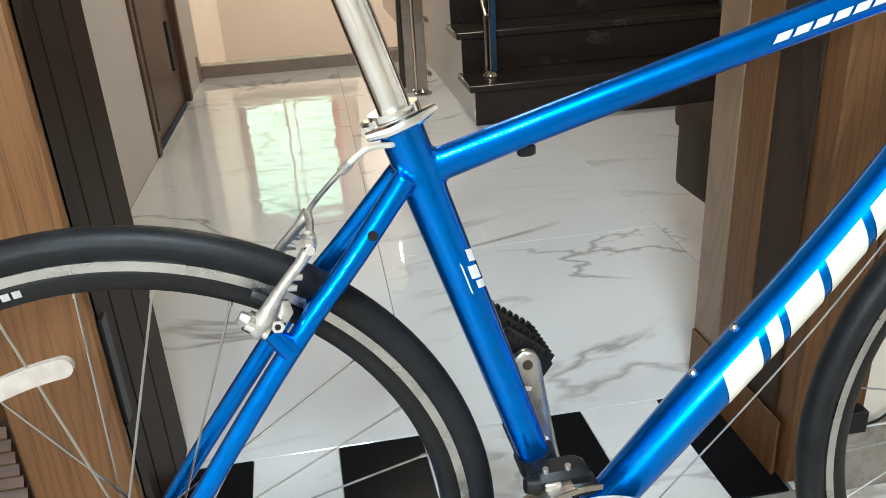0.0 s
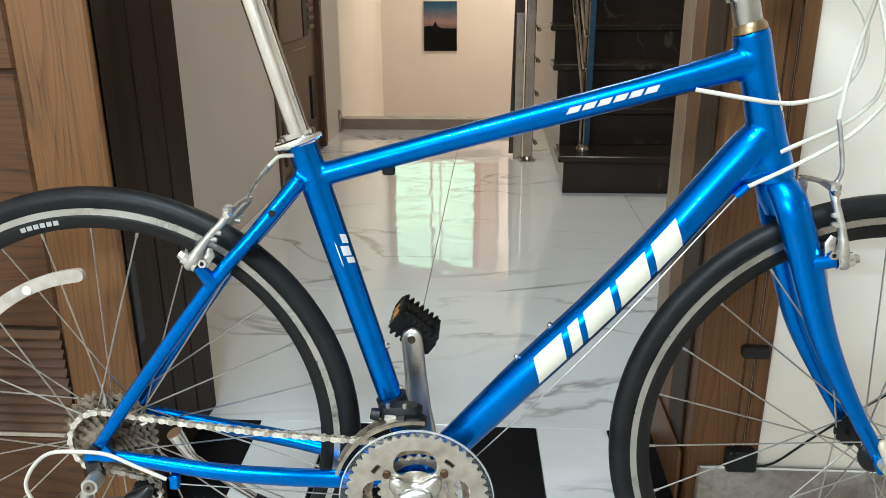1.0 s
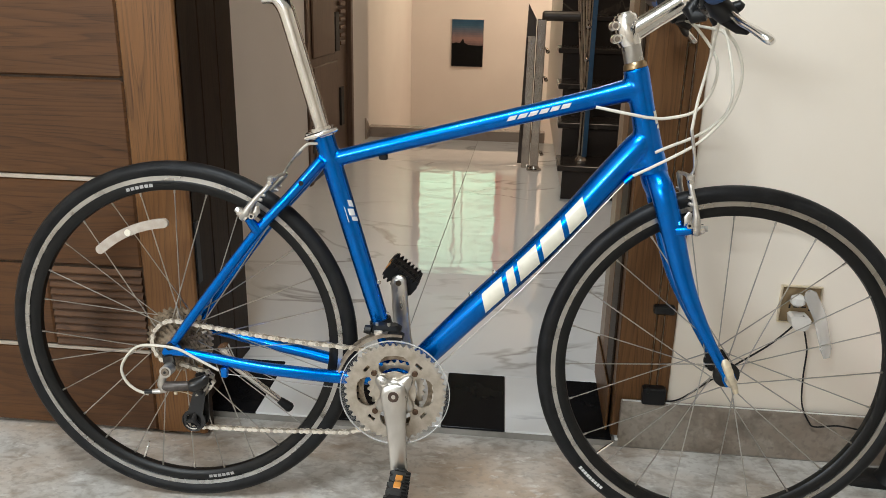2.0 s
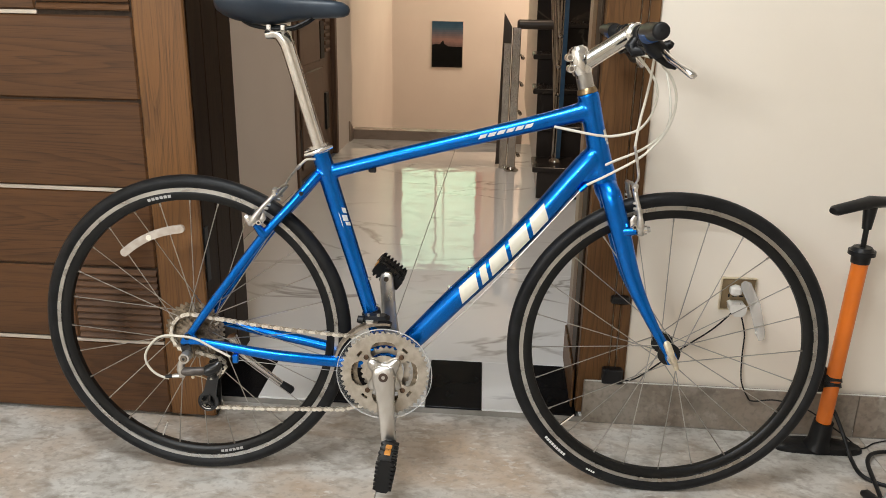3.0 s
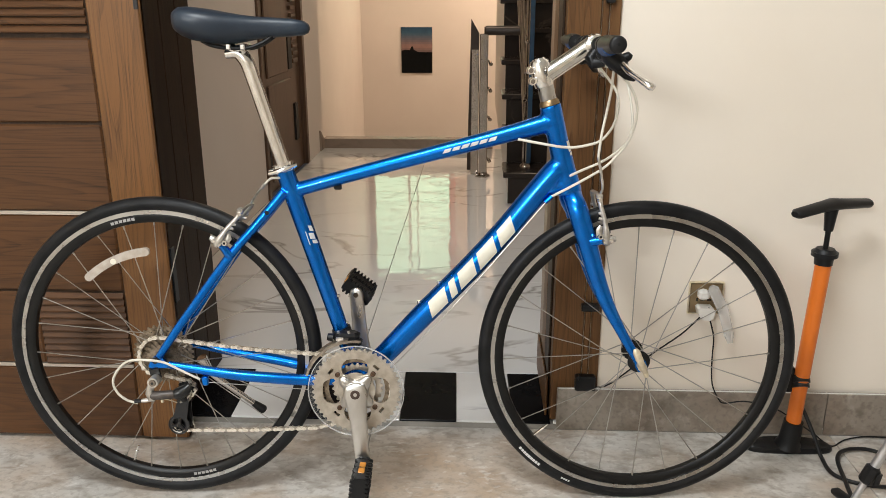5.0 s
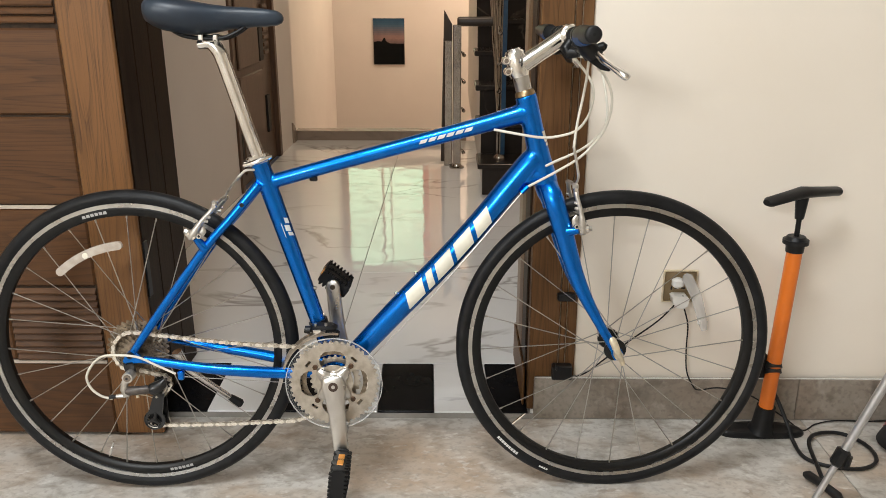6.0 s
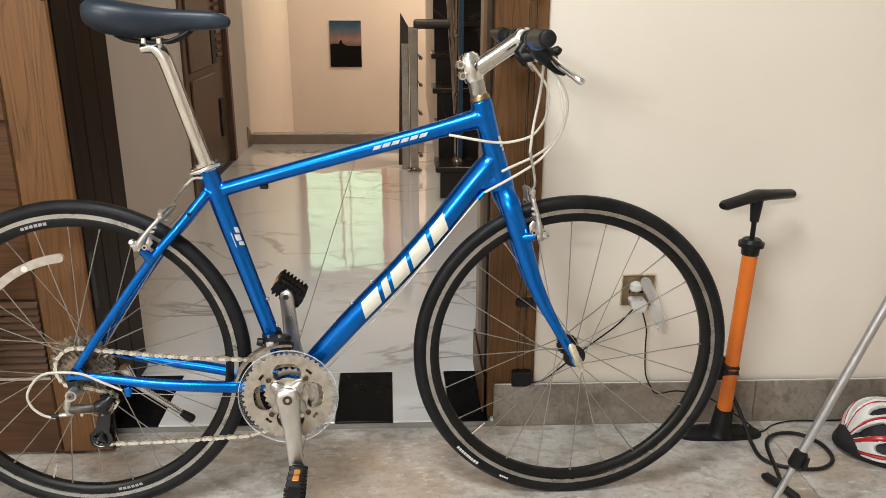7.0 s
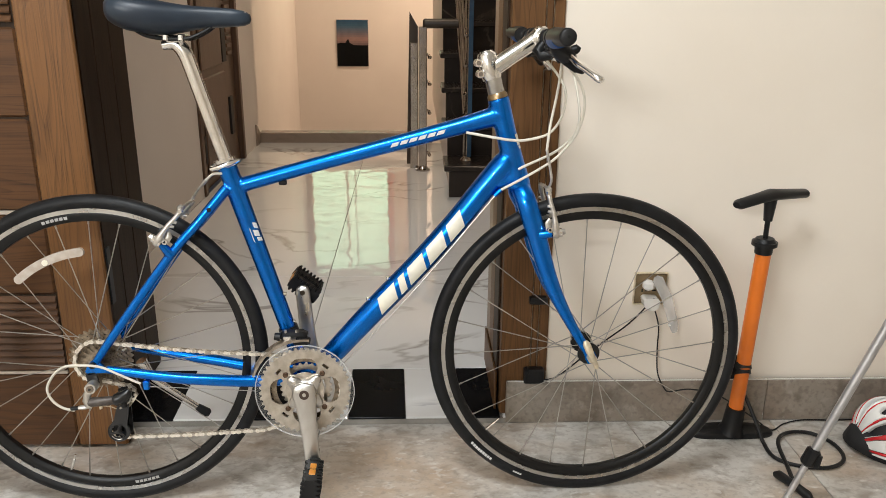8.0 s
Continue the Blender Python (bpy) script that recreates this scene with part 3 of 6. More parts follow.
# stairs rising away, dark stone treads and risers on a pale string
ST_X, ST_Y, RISE, GO = 0.852, 2.595, 0.1755, 0.262
stairs = structure("stairs", Shape().prism([(ST_Y + 0.02, 0)] + [q for k in range(16) for q in ((ST_Y + 0.02 + GO * k, RISE * (k + 1) - 0.03), (ST_Y + 0.02 + GO * (k + 1), RISE * (k + 1) - 0.03))]
                                           + [(ST_Y + 0.02 + GO * 16, 0)], ST_X + 0.012, 2.2, "x"), HALL_WALL, "dark stone staircase with a pale side", "stairs")
for k in range(16):
    y, z = ST_Y + GO * k, RISE * k
    part("riser", Shape().box((ST_X + 0.004, y, z), (2.19, y + 0.02, z + RISE - 0.03), 0.001), DARK_STONE, stairs)
    part("tread", Shape().box((ST_X - 0.022, y - 0.025, z + RISE - 0.03), (2.19, y + GO + 0.004, z + RISE), 0.004), DARK_STONE, stairs)

# ---- picture ----
picture = thing("picture", "small unframed print of a dusk landscape on the wall", "picture", pose(-0.285, FAR_Y - 0.004, 0.140) @ Matrix.Scale(1.70, 4))
part("backing", Shape().box((-0.004, -0.004, -0.004), (0.231, 0.003, 0.332)), material("print_paper", (0.6, 0.55, 0.5), 0.6), picture)
SKY_STOPS = ((0.0, (0.10, 0.075, 0.075)), (0.25, (0.20, 0.125, 0.115)), (0.5, (0.10, 0.095, 0.115)), (0.75, (0.035, 0.075, 0.12)), (1.0, (0.018, 0.052, 0.095)))
part("print", Shape().box((0, -0.007, 0), (0.227, -0.004, 0.150)), material("print_ground", (0.006, 0.007, 0.008), 0.6, scale=(30, 30, 30), specular=0.1), picture)
for k in range(12):
    f, z0 = (k + 0.5) / 12, 0.150 + 0.178 * k / 12
    (f0, c0), (f1, c1) = [(a, b) for a, b in zip(SKY_STOPS, SKY_STOPS[1:]) if a[0] <= f <= b[0]][0]
    c = tuple(1.6 * p + 1.6 * (q - p) * (f - f0) / (f1 - f0) for p, q in zip(c0, c1))
    part("print", Shape().box((0, -0.007, z0), (0.227, -0.004, z0 + 0.178 / 12)), material("print_sky", c, 0.6, scale=(20, 20, 20), specular=0.1), picture)
part("print", Shape().prism([(0, 0.16), (0.03, 0.168), (0.06, 0.165), (0.075, 0.19), (0.085, 0.192), (0.092, 0.168), (0.12, 0.152), (0.227, 0.148), (0.227, 0.12), (0, 0.12)], -0.0085, -0.007), material("print_dark", (0.006, 0.007, 0.008), 0.7, specular=0.1), picture)

# ---- stair railing ----
BLUE_FILM = material("blue_protective_film", (0.010, 0.058, 0.115), 0.35, scale=(10, 10, 30), dark=(0.006, 0.035, 0.075))
DARK_RAIL = wood("dark_handrail", (0.05, 0.035, 0.025), (0.025, 0.018, 0.013), 0)
railing = thing("stair_railing", "stainless steel stair railing with blue film on a post", "railing", pose(0.962, 2.735, RISE) @ Matrix.Scale(0.98, 4))
part("post", Shape().box((-0.010, -0.006, 0), (0.016, 0.006, 1.0), 0.002), STEEL, railing, "flat steel post")
part("post", Shape().box((-0.026, 0.02, 0), (-0.014, 0.032, 1.0), 0.002), STEEL, railing, "flat steel post")
part("film", Shape().box((-0.004, -0.009, 0.02), (0.020, -0.0065, 1.0), 0.0008), BLUE_FILM, railing, "blue protective film")
part("base_plate", Shape().tube([(-0.006, 0.012, 0), (-0.006, 0.012, 0.008), (-0.006, 0.012, 0.022)], [0.034, 0.032, 0.018], 18), STEEL, railing)
for z in (0.26, 0.37, 0.52, 0.68):
    part("rail", Shape().tube([(-0.024, -0.02, z), (-0.030, 1.35, z + 1.37 * RISE / GO)], 0.0075, 10), STEEL, railing, "thin steel rail")
    part("rail_ball", Shape().turn([(0.002, -0.012), (0.009, -0.007), (0.012, 0.0), (0.009, 0.007), (0.002, 0.012)], 14, (-0.016, -0.008, z)), STEEL, railing)

railing2 = thing("hall_railing", "stainless steel railing post with clamps and dark panel", "railing", pose(0.722, 3.27, 0) @ Matrix.Scale(0.957, 4))
part("post", Shape().box((-0.026, -0.020, 0), (0.026, 0.020, 0.90), 0.004), STEEL, railing2, "square steel post")
part("post", Shape().box((-0.080, 0.045, 0), (-0.030, 0.085, 0.80), 0.004), STEEL, railing2, "square steel post")
part("flange", Shape().tube([(0, 0, 0), (0, 0, 0.008), (0, 0, 0.014), (0, 0, 0.03)], [0.048, 0.048, 0.034, 0.027], 20), STEEL, railing2)
for z in (0.12, 0.39, 0.57, 0.735):
    part("clamp", Shape().tube([(0.02, 0, z), (0.034, -0.002, z - 0.004), (0.040, -0.004, z - 0.012)], [0.008, 0.007, 0.012], 10).turn([(0.003, -0.011), (0.010, -0.006), (0.012, 0), (0.010, 0.006), (0.003, 0.011)], 12, (0.044, -0.004, z - 0.02)), STEEL, railing2, "steel glass clamp")
part("dark_panel", Shape().prism([(-0.104, 0.02), (-0.030, 0.02), (-0.030, 0.895), (-0.082, 0.985)], 0.10, 0.135), material("brown_panel", (0.060, 0.040, 0.028), 0.3, dark=(0.035, 0.024, 0.017), scale=(6, 6, 2)), railing2, "dark brown side panel")
part("handrail", Shape().tube([(0.00, 0, 0.918), (0.012, 0, 0.918), (0.29, 0.0, 0.919), (0.30, 0, 0.919)], [0.02, 0.029, 0.029, 0.02], 16), DARK_RAIL, railing2, "dark wooden handrail end")
part("post", Shape().tube([(0.288, 0.0, 3 * RISE), (0.288, 0, 0.90)], 0.016, 14), STEEL, railing2, "round steel post")

# ---- brown stool edge behind the doorway ----
stool = thing("stool", "dark brown rounded wooden stool in the hall", "stool", pose(1.255, 1.05, 0))
SEAT = [(x * 0.185, y * 0.16) for x, y in ((-1, -0.7), (-0.93, -0.93), (-0.7, -1), (0.7, -1), (0.93, -0.93), (1, -0.7), (1, 0.7), (0.93, 0.93), (0.7, 1), (-0.7, 1), (-0.93, 0.93), (-1, 0.7))]
part("seat", Shape().prism(SEAT, 0.36, 0.395, "z"), JAMB_DARK, stool)
part("apron", Shape().prism([(a * 0.95, b * 0.95) for a, b in SEAT], 0.21, 0.36, "z"), JAMB_DARK, stool)
for sx in (-1, 1):
    for sy in (-1, 1):
        part("leg", Shape().tube([(0.05 + sx * 0.06, sy * 0.10, 0.22), (0.06 + sx * 0.06, sy * 0.11, 0)], [0.018, 0.014], 12), JAMB_DARK, stool)


# ---- bicycle ----
BLUE = material("blue_metallic_paint", (0.0, 0.165, 0.66), 0.27, 0.90, dark=(0.0, 0.140, 0.58), scale=(60, 60, 60), coat=0.32)
RUBBER = material("tyre_rubber", (0.0125, 0.013, 0.014), 0.45, dark=(0.007, 0.007, 0.0075), scale=(30, 30, 30), bump=0.2, bump_scale=300, specular=0.22)
BLACK_ALLOY = material("black_anodised_rim", (0.006, 0.006, 0.006), 0.35, 0.0, scale=(40, 40, 40), specular=0.3)
BRAKE_TRACK = material("worn_brake_track", (0.53, 0.52, 0.50), 0.28, 1.0, scale=(30, 30, 30), rough_vary=0.08)
ALLOY = material("polished_alloy", (0.90, 0.89, 0.87), 0.17, 1.0, dark=(0.80, 0.79, 0.77), scale=(25, 25, 25), rough_vary=0.08)
SPOKE = material("spoke_steel", (0.50, 0.48, 0.45), 0.30, 1.0, scale=(20, 20, 20))
BLACK_PLASTIC = material("black_plastic", (0.009, 0.009, 0.0095), 0.42, scale=(30, 30, 30), bump=0.1, bump_scale=200, specular=0.3)
SADDLE_SKIN = material("black_saddle_cover", (0.020, 0.033, 0.050), 0.40, dark=(0.014, 0.022, 0.034), scale=(12, 12, 12), bump=0.12, bump_scale=500)
CREAM = material("cream_decal", (0.80, 0.76, 0.64), 0.35, scale=(20, 20, 20), coat=0.4)
WHITE_DECAL = material("silver_white_decal", (0.72, 0.72, 0.70), 0.35, scale=(20, 20, 20))
CABLE = material("ivory_cable_housing", (0.74, 0.70, 0.6), 0.4, scale=(20, 20, 20))
CHAIN_METAL = material("dull_chain_steel", (0.92, 0.88, 0.80), 0.34, 0.8, dark=(0.72, 0.66, 0.56), scale=(200, 200, 200))
COG_METAL = material("grimy_cog_steel", (0.34, 0.275, 0.20), 0.42, 0.7, dark=(0.12, 0.09, 0.06), scale=(90, 90, 90))
RING_METAL = material("worn_chainring_alloy", (0.60, 0.55, 0.48), 0.34, 0.9, dark=(0.44, 0.39, 0.32), scale=(60, 60, 60))
CLEAR = material("clear_plastic", (0.9, 0.9, 0.88), 0.10, scale=(10, 10, 10), alpha=0.035)
LENS_WHITE = material("white_reflector", (0.62, 0.55, 0.48), 0.25, dark=(0.50, 0.43, 0.36), scale=(60, 60, 60), bump=0.3, bump_scale=400, alpha=0.75)
AMBER = material("amber_reflector", (0.75, 0.30, 0.03), 0.3, scale=(40, 40, 40))

LEAN = pose(-0.0152, -0.0066, -0.0162, -3.966, 0.2, 1.38) @ Matrix.Scale(1.0225, 4)
bicycle = thing("bicycle", "glossy blue hybrid bicycle with black wheels with its kickstand half folded", "bicycle", LEAN)
RW, FW, BB, TYRE = (0.021, 0.337), (1.036, 0.3355), (0.440, 0.2735), 0.3385


def at(p, w=0.0):
    return (p[0], w, p[1])


# the frame's tubes, welded into one skin with soft fillets at the joints
top_path = smooth_path([(0.312, 0.690, 0.0150), (0.46, 0.731, 0.0145), (0.62, 0.7735, 0.0155), (0.75, 0.808, 0.017), (0.835, 0.832, 0.0205)], 6)
down_path = smooth_path([(0.448, 0.283, 0.021), (0.486, 0.322, 0.0225), (0.58, 0.424, 0.0250), (0.675, 0.524, 0.0250), (0.749, 0.609, 0.0245), (0.795, 0.667, 0.0248), (0.823, 0.702, 0.0250), (0.850, 0.734, 0.0255), (0.864, 0.752, 0.020)], 6)
skin = Shape().tube([at((0.2935, 0.741)), at((0.295, 0.733)), at((0.407, 0.373)), at((0.436, 0.280))], [0.0185, 0.0195, 0.0165, 0.0165], 24)
skin.tube([at(p) for p in top_path], [p[2] for p in top_path], 24).tube([at(p) for p in down_path], [p[2] for p in down_path], 24)
skin.tube([at(p) for p in ((0.8335, 0.866), (0.836, 0.858), (0.851, 0.80), (0.867, 0.738), (0.877, 0.702), (0.880, 0.689))], [0.0215, 0.0218, 0.0208, 0.0228, 0.0250, 0.0252], 24)
# gusset under the head
skin.tube([at((0.812, 0.690)), at((0.842, 0.7015)), at((0.868, 0.706))], [0.014, 0.0195, 0.022], 20)
skin.turn([(0.019, -0.036), (0.0215, -0.034), (0.0215, 0.034), (0.019, 0.036)], 28, at(BB))
for side in (-1, 1):
    stay = smooth_path([(0.296, 0.016, 0.690, 0.0105), (0.2435, 0.030, 0.6280, 0.0100), (0.1932, 0.040, 0.5719, 0.0095), (0.1326, 0.046, 0.4931, 0.0095), (0.0650, 0.056, 0.4010, 0.0092), (0.0255, 0.064, 0.344, 0.0080)], 5)
    skin.tube([(u, side * w, v) for u, w, v, r in stay], [q[3] for q in stay], 16)
    stay = smooth_path([(0.428, 0.026, 0.286, 0.0135), (0.334, 0.036, 0.286, 0.0128), (0.25, 0.050, 0.296, 0.0122), (0.172, 0.058, 0.3065, 0.0112), (0.045, 0.064, 0.329, 0.0085)], 5)
    skin.tube([(u, side * w, v) for u, w, v, r in stay], [q[3] for q in stay], 16)
frame_ob = part("frame", skin, BLUE, bicycle, "glossy blue aluminium frame", 50)
weld = frame_ob.modifiers.new("weld", "REMESH")
weld.mode, weld.voxel_size, weld.use_smooth_shade = "VOXEL", 0.0022, True
fillet = frame_ob.modifiers.new("fillet", "SMOOTH")
fillet.factor, fillet.iterations = 0.5, 7
for side in (-1, 1):
    y = side * 0.064
    part("dropout", Shape().prism([(0.050, 0.323), (0.040, 0.338), (0.030, 0.350), (0.018, 0.348), (0.010, 0.338), (0.004, 0.326), (0.010, 0.318), (0.026, 0.322)], y - 0.003, y + 0.003), BLUE, frame_ob)
part("seat_stay_bridge", Shape().tube([(0.205, -0.036, 0.586), (0.205, 0.036, 0.586)], 0.007, 12), BLUE, frame_ob)
part("frame_hole_plug", Shape().turn([(0.0045, -0.036), (0.0045, -0.028)], 14, (0.2625, 0, 0.6495)), BLACK_PLASTIC, frame_ob)
# bottle bolts
for u, v in ((0.6121, 0.4919), (0.5701, 0.4475)):
    part("bottle_bolt", Shape().turn([(0.0035, 0), (0.0045, 0.004), (0.003, 0.007)], 12, (u, 0, v), "z"), ALLOY, frame_ob)
for v, u in ((0.4636, 0.3941), (0.4033, 0.4099)):
    part("bottle_bolt", Shape().turn([(0.0045, 0), (0.004, 0.006), (0.0025, 0.008)], 12, (u, 0, v), "x"), ALLOY, frame_ob)
part("chain_stay_stop", Shape().box((0.115, -0.070, 0.284), (0.128, -0.058, 0.304), 0.002), BLUE, frame_ob)
part("top_tube_stop", Shape().box((0.396, -0.004, 0.6925), (0.412, 0.004, 0.7035), 0.002), BLACK_PLASTIC, frame_ob)


def decal(name, path, s0, s1, a0, a1, slant, mat, parent, lift=0.0008, n=5):
    """A thin patch bent over the near side of a tube: from s0 to s1 along it, from angle a0 to a1 up it, slanted."""
    pts = np.array([[p[0], p[1], p[2]] for p in path])
    run = np.concatenate([[0], np.cumsum(np.hypot(*np.diff(pts[:, :2], axis=0).T))])
    def on(s, a):
        c = [np.interp(s, run, pts[:, k]) for k in range(3)]
        e = [np.interp(s + 0.002, run, pts[:, k]) - np.interp(s - 0.002, run, pts[:, k]) for k in range(2)]
        length = math.hypot(*e)
        nx, nz = -e[1] / length, e[0] / length
        r = c[2] + lift
        return (c[0] + nx * r * math.sin(a), -r * math.cos(a), c[1] + nz * r * math.sin(a))
    sh = Shape()
    rows = []
    for i in range(n + 1):
        a = radians(a0 + (a1 - a0) * i / n)
        k = slant * i / n
        rows.append([on(s0 + k + (s1 - s0) * j / 3, a) for j in range(4)])
    sh.ring_strip(rows, False, False)
    return part(name, sh, mat, parent, "", 60)


LOGO = 0.205
for k, (s, w) in enumerate(((0, 0.049), (0.060, 0.018), (0.088, 0.047), (0.146, 0.051), (0.209, 0.044))):
    decal("logo_block", down_path, LOGO + s, LOGO + s + w, -36, 38, 0.020, CREAM, frame_ob)
for k in range(6):
    s = 0.318 + 0.0188 * k
    decal("decal_block", top_path, s, s + 0.0150, -13, 11, 0.006, WHITE_DECAL, frame_ob)
seat_path = [(0.294, 0.737, 0.0195), (0.407, 0.373, 0.0165), (0.436, 0.280, 0.0165)]
for s, w, a0, a1 in ((0.126, 0.012, 34, 62), (0.141, 0.013, 22, 56), (0.157, 0.008, 30, 64), (0.134, 0.030, 6, 10)):
    decal("decal_block", seat_path, s, s + w, a0, a1, 0.004, WHITE_DECAL, frame_ob)


# wheels
def wheel(name, centre, spokes, hub_r, label):
    c = at(centre)
    rim = part(name, Shape().torus_profile([(0.304, -0.0105), (0.3005, -0.0115), (0.291, -0.0105), (0.285, -0.006), (0.284, 0.0), (0.285, 0.006), (0.291, 0.0105), (0.3005, 0.0115), (0.304, 0.0105), (0.309, 0.009), (0.309, -0.009)], 120, c), BLACK_ALLOY, bicycle, label, 40)
    for side in (-1, 1):
        part("brake_track", Shape().torus_profile([(0.3120, side * 0.0095), (0.3120, side * 0.0122), (0.3036, side * 0.0126), (0.3036, side * 0.0095)], 120, c), BRAKE_TRACK, rim, "worn silver braking surface")
    tyre = [(TYRE - 0.0145 + 0.0145 * math.cos(radians(a)), 0.0152 * math.sin(radians(a))) for a in range(-130, 131, 20)]
    part("tyre", Shape().torus_profile(tyre + [(0.309, 0.0095), (0.309, -0.0095)], 128, c), RUBBER, rim, "black slick road tyre", 40)
    part("hub", Shape().turn([(0.0045, -0.066), (0.0075, -0.064), (0.0075, -0.046), (0.012, -0.045), (hub_r, -0.036), (hub_r, -0.033), (0.011, -0.030), (0.0105, 0.030), (hub_r, 0.033), (hub_r, 0.036), (0.012, 0.045), (0.0075, 0.046), (0.0075, 0.064), (0.0045, 0.066)], 28, c), BLACK_ALLOY, rim)
    length = 0.289
    spoke_mesh = None
    for k in range(spokes):
        side = 1 if k % 2 else -1
        base = 2 * math.pi * (k + (0.10 if spokes == 28 else 0.13)) / spokes
        turn = (1 if (k // 2) % 2 else -1) * radians(62)
        a, b = Vector((hub_r * 0.92 * math.cos(base + turn), side * 0.0335, hub_r * 0.92 * math.sin(base + turn))), Vector((length * math.cos(base), side * 0.003, length * math.sin(base)))
        if spoke_mesh is None:
            span = (b - a).length
            spoke_mesh = Shape().tube([(0, 0, 0), (0, 0, span - 0.012), (0, 0, span - 0.012), (0, 0, span)], [0.00115, 0.00115, 0.0020, 0.0020], 6).mesh("spoke", SPOKE)
        ob = new("spoke", spoke_mesh)
        ob.parent = rim
        ob.matrix_basis = Matrix.Translation(Vector(c) + a) @ (b - a).to_track_quat("Z", "Y").to_matrix().to_4x4()
    valve = radians(250 if centre is RW else 222)
    v0, v1 = 0.286, 0.246
    part("valve", Shape().tube([(c[0] + r * math.cos(valve), 0, c[2] + r * math.sin(valve)) for r in (v0, 0.258, 0.257, v1)], [0.003, 0.003, 0.002, 0.002], 8), ALLOY, rim, "brass valve stem")
    return rim


rear_wheel = wheel("rear_wheel", RW, 28, 0.024, "black rear wheel with wire spokes")
front_wheel = wheel("front_wheel", FW, 24, 0.0235, "black front wheel with wire spokes")

# fork
fork = part("fork", Shape().tube([at((0.8795, 0.692)), at((0.8815, 0.685)), at((0.886, 0.672)), at((0.892, 0.652))], [0.0225, 0.0242, 0.0240, 0.0190], 24), BLUE, bicycle, "glossy blue fork with curved blades", 50)
for side in (-1, 1):
    blade = smooth_path([(0.881, 0.010, 0.690, 0.0185), (0.892, 0.030, 0.664, 0.0205), (0.909, 0.037, 0.612, 0.0205), (0.945, 0.044, 0.500, 0.0165), (0.992, 0.049, 0.407, 0.0105), (1.031, 0.050, 0.343, 0.0098), (1.034, 0.050, 0.334, 0.0085)], 6)
    part("fork_blade", Shape().tube([(u, side * w, v) for u, w, v, r in blade], [q[3] for q in blade], 20, True, 0.72), BLUE, fork, "", 60)
    part("fork_dropout", Shape().prism([(1.020, 0.350), (1.044, 0.346), (1.050, 0.332), (1.043, 0.320), (1.031, 0.320), (1.024, 0.332)], side * 0.053 - 0.003, side * 0.053 + 0.003), BLUE, fork)
part("headset_cup", Shape().tube([at((0.8335, 0.866)), at((0.8318, 0.872)), at((0.8305, 0.877))], [0.0205, 0.0200, 0.0165], 24), material("bronze_ring", (0.35, 0.25, 0.14), 0.35, 0.9), frame_ob)
# steerer spacers, stem and handlebar
BOLT_STEEL = material("bolt_steel", (0.3, 0.25, 0.2), 0.4, 0.9)
stem = part("stem", Shape().tube([at((0.8215, 0.903)), at((0.8195, 0.910)), at((0.8095, 0.948)), at((0.8085, 0.953))], [0.0185, 0.0205, 0.0200, 0.0170], 28)
            .tube([at((0.812, 0.917)), at((0.8245, 0.9245)), at((0.860, 0.9485)), at((0.893, 0.9705)), at((0.908, 0.980))], [0.0185, 0.0178, 0.0166, 0.0168, 0.0185], 28), ALLOY, bicycle, "polished silver alloy stem", 50)
part("spacer", Shape().tube([at((0.8312, 0.872)), at((0.8305, 0.875)), at((0.8215, 0.9085))], [0.0160, 0.0166, 0.0163], 28), BRAKE_TRACK, stem, "brushed silver spacer tube", 40)
part("steerer_cap", Shape().tube([at((0.8087, 0.952)), at((0.8075, 0.9565))], [0.0150, 0.0120], 24), ALLOY, stem)
for u, v in ((0.7925, 0.9335), (0.7970, 0.9125)):
    part("clamp_lug", Shape().turn([(0.0070, -0.0165), (0.0082, -0.0145), (0.0082, 0.0145), (0.0070, 0.0165)], 20, (u, 0, v)).tube([(u, -0.0, v), (u + 0.018, 0, v + 0.003)], [0.0080, 0.0105], 14, True, 1.5), ALLOY, stem)
    part("bolt_head", Shape().turn([(0.0042, -0.0185), (0.0046, -0.0165), (0.0046, -0.012)], 14, (u, 0, v)), BOLT_STEEL, stem)
part("bar_clamp", Shape().turn([(0.0165, -0.0235), (0.0195, -0.0215), (0.0195, -0.010), (0.0182, -0.008), (0.0182, 0.008), (0.0195, 0.010), (0.0195, 0.0215), (0.0165, 0.0235)], 28, (0.915, 0, 0.9815)), ALLOY, stem)
part("clamp_cap", Shape().box((0.905, -0.021, 0.9975), (0.924, 0.021, 1.0035), 0.0025).box((0.926, -0.020, 0.968), (0.9345, 0.020, 0.993), 0.003), ALLOY, stem)
bar_pts = smooth_path([(0.9062, -0.290, 0.980), (0.909, -0.18, 0.980), (0.9145, -0.06, 0.9812), (0.915, 0.0, 0.9815), (0.9145, 0.06, 0.983), (0.907, 0.18, 0.990), (0.899, 0.285, 0.998)], 5)
bar = part("handlebar", Shape().tube(bar_pts, [0.0108 + 0.0025 * max(0.0, 1 - abs(p[1]) / 0.07) for p in bar_pts], 18), ALLOY, bicycle, "silver flat handlebar")
GRIP_BLUE = material("blue_rubber", (0.010, 0.070, 0.24), 0.5)
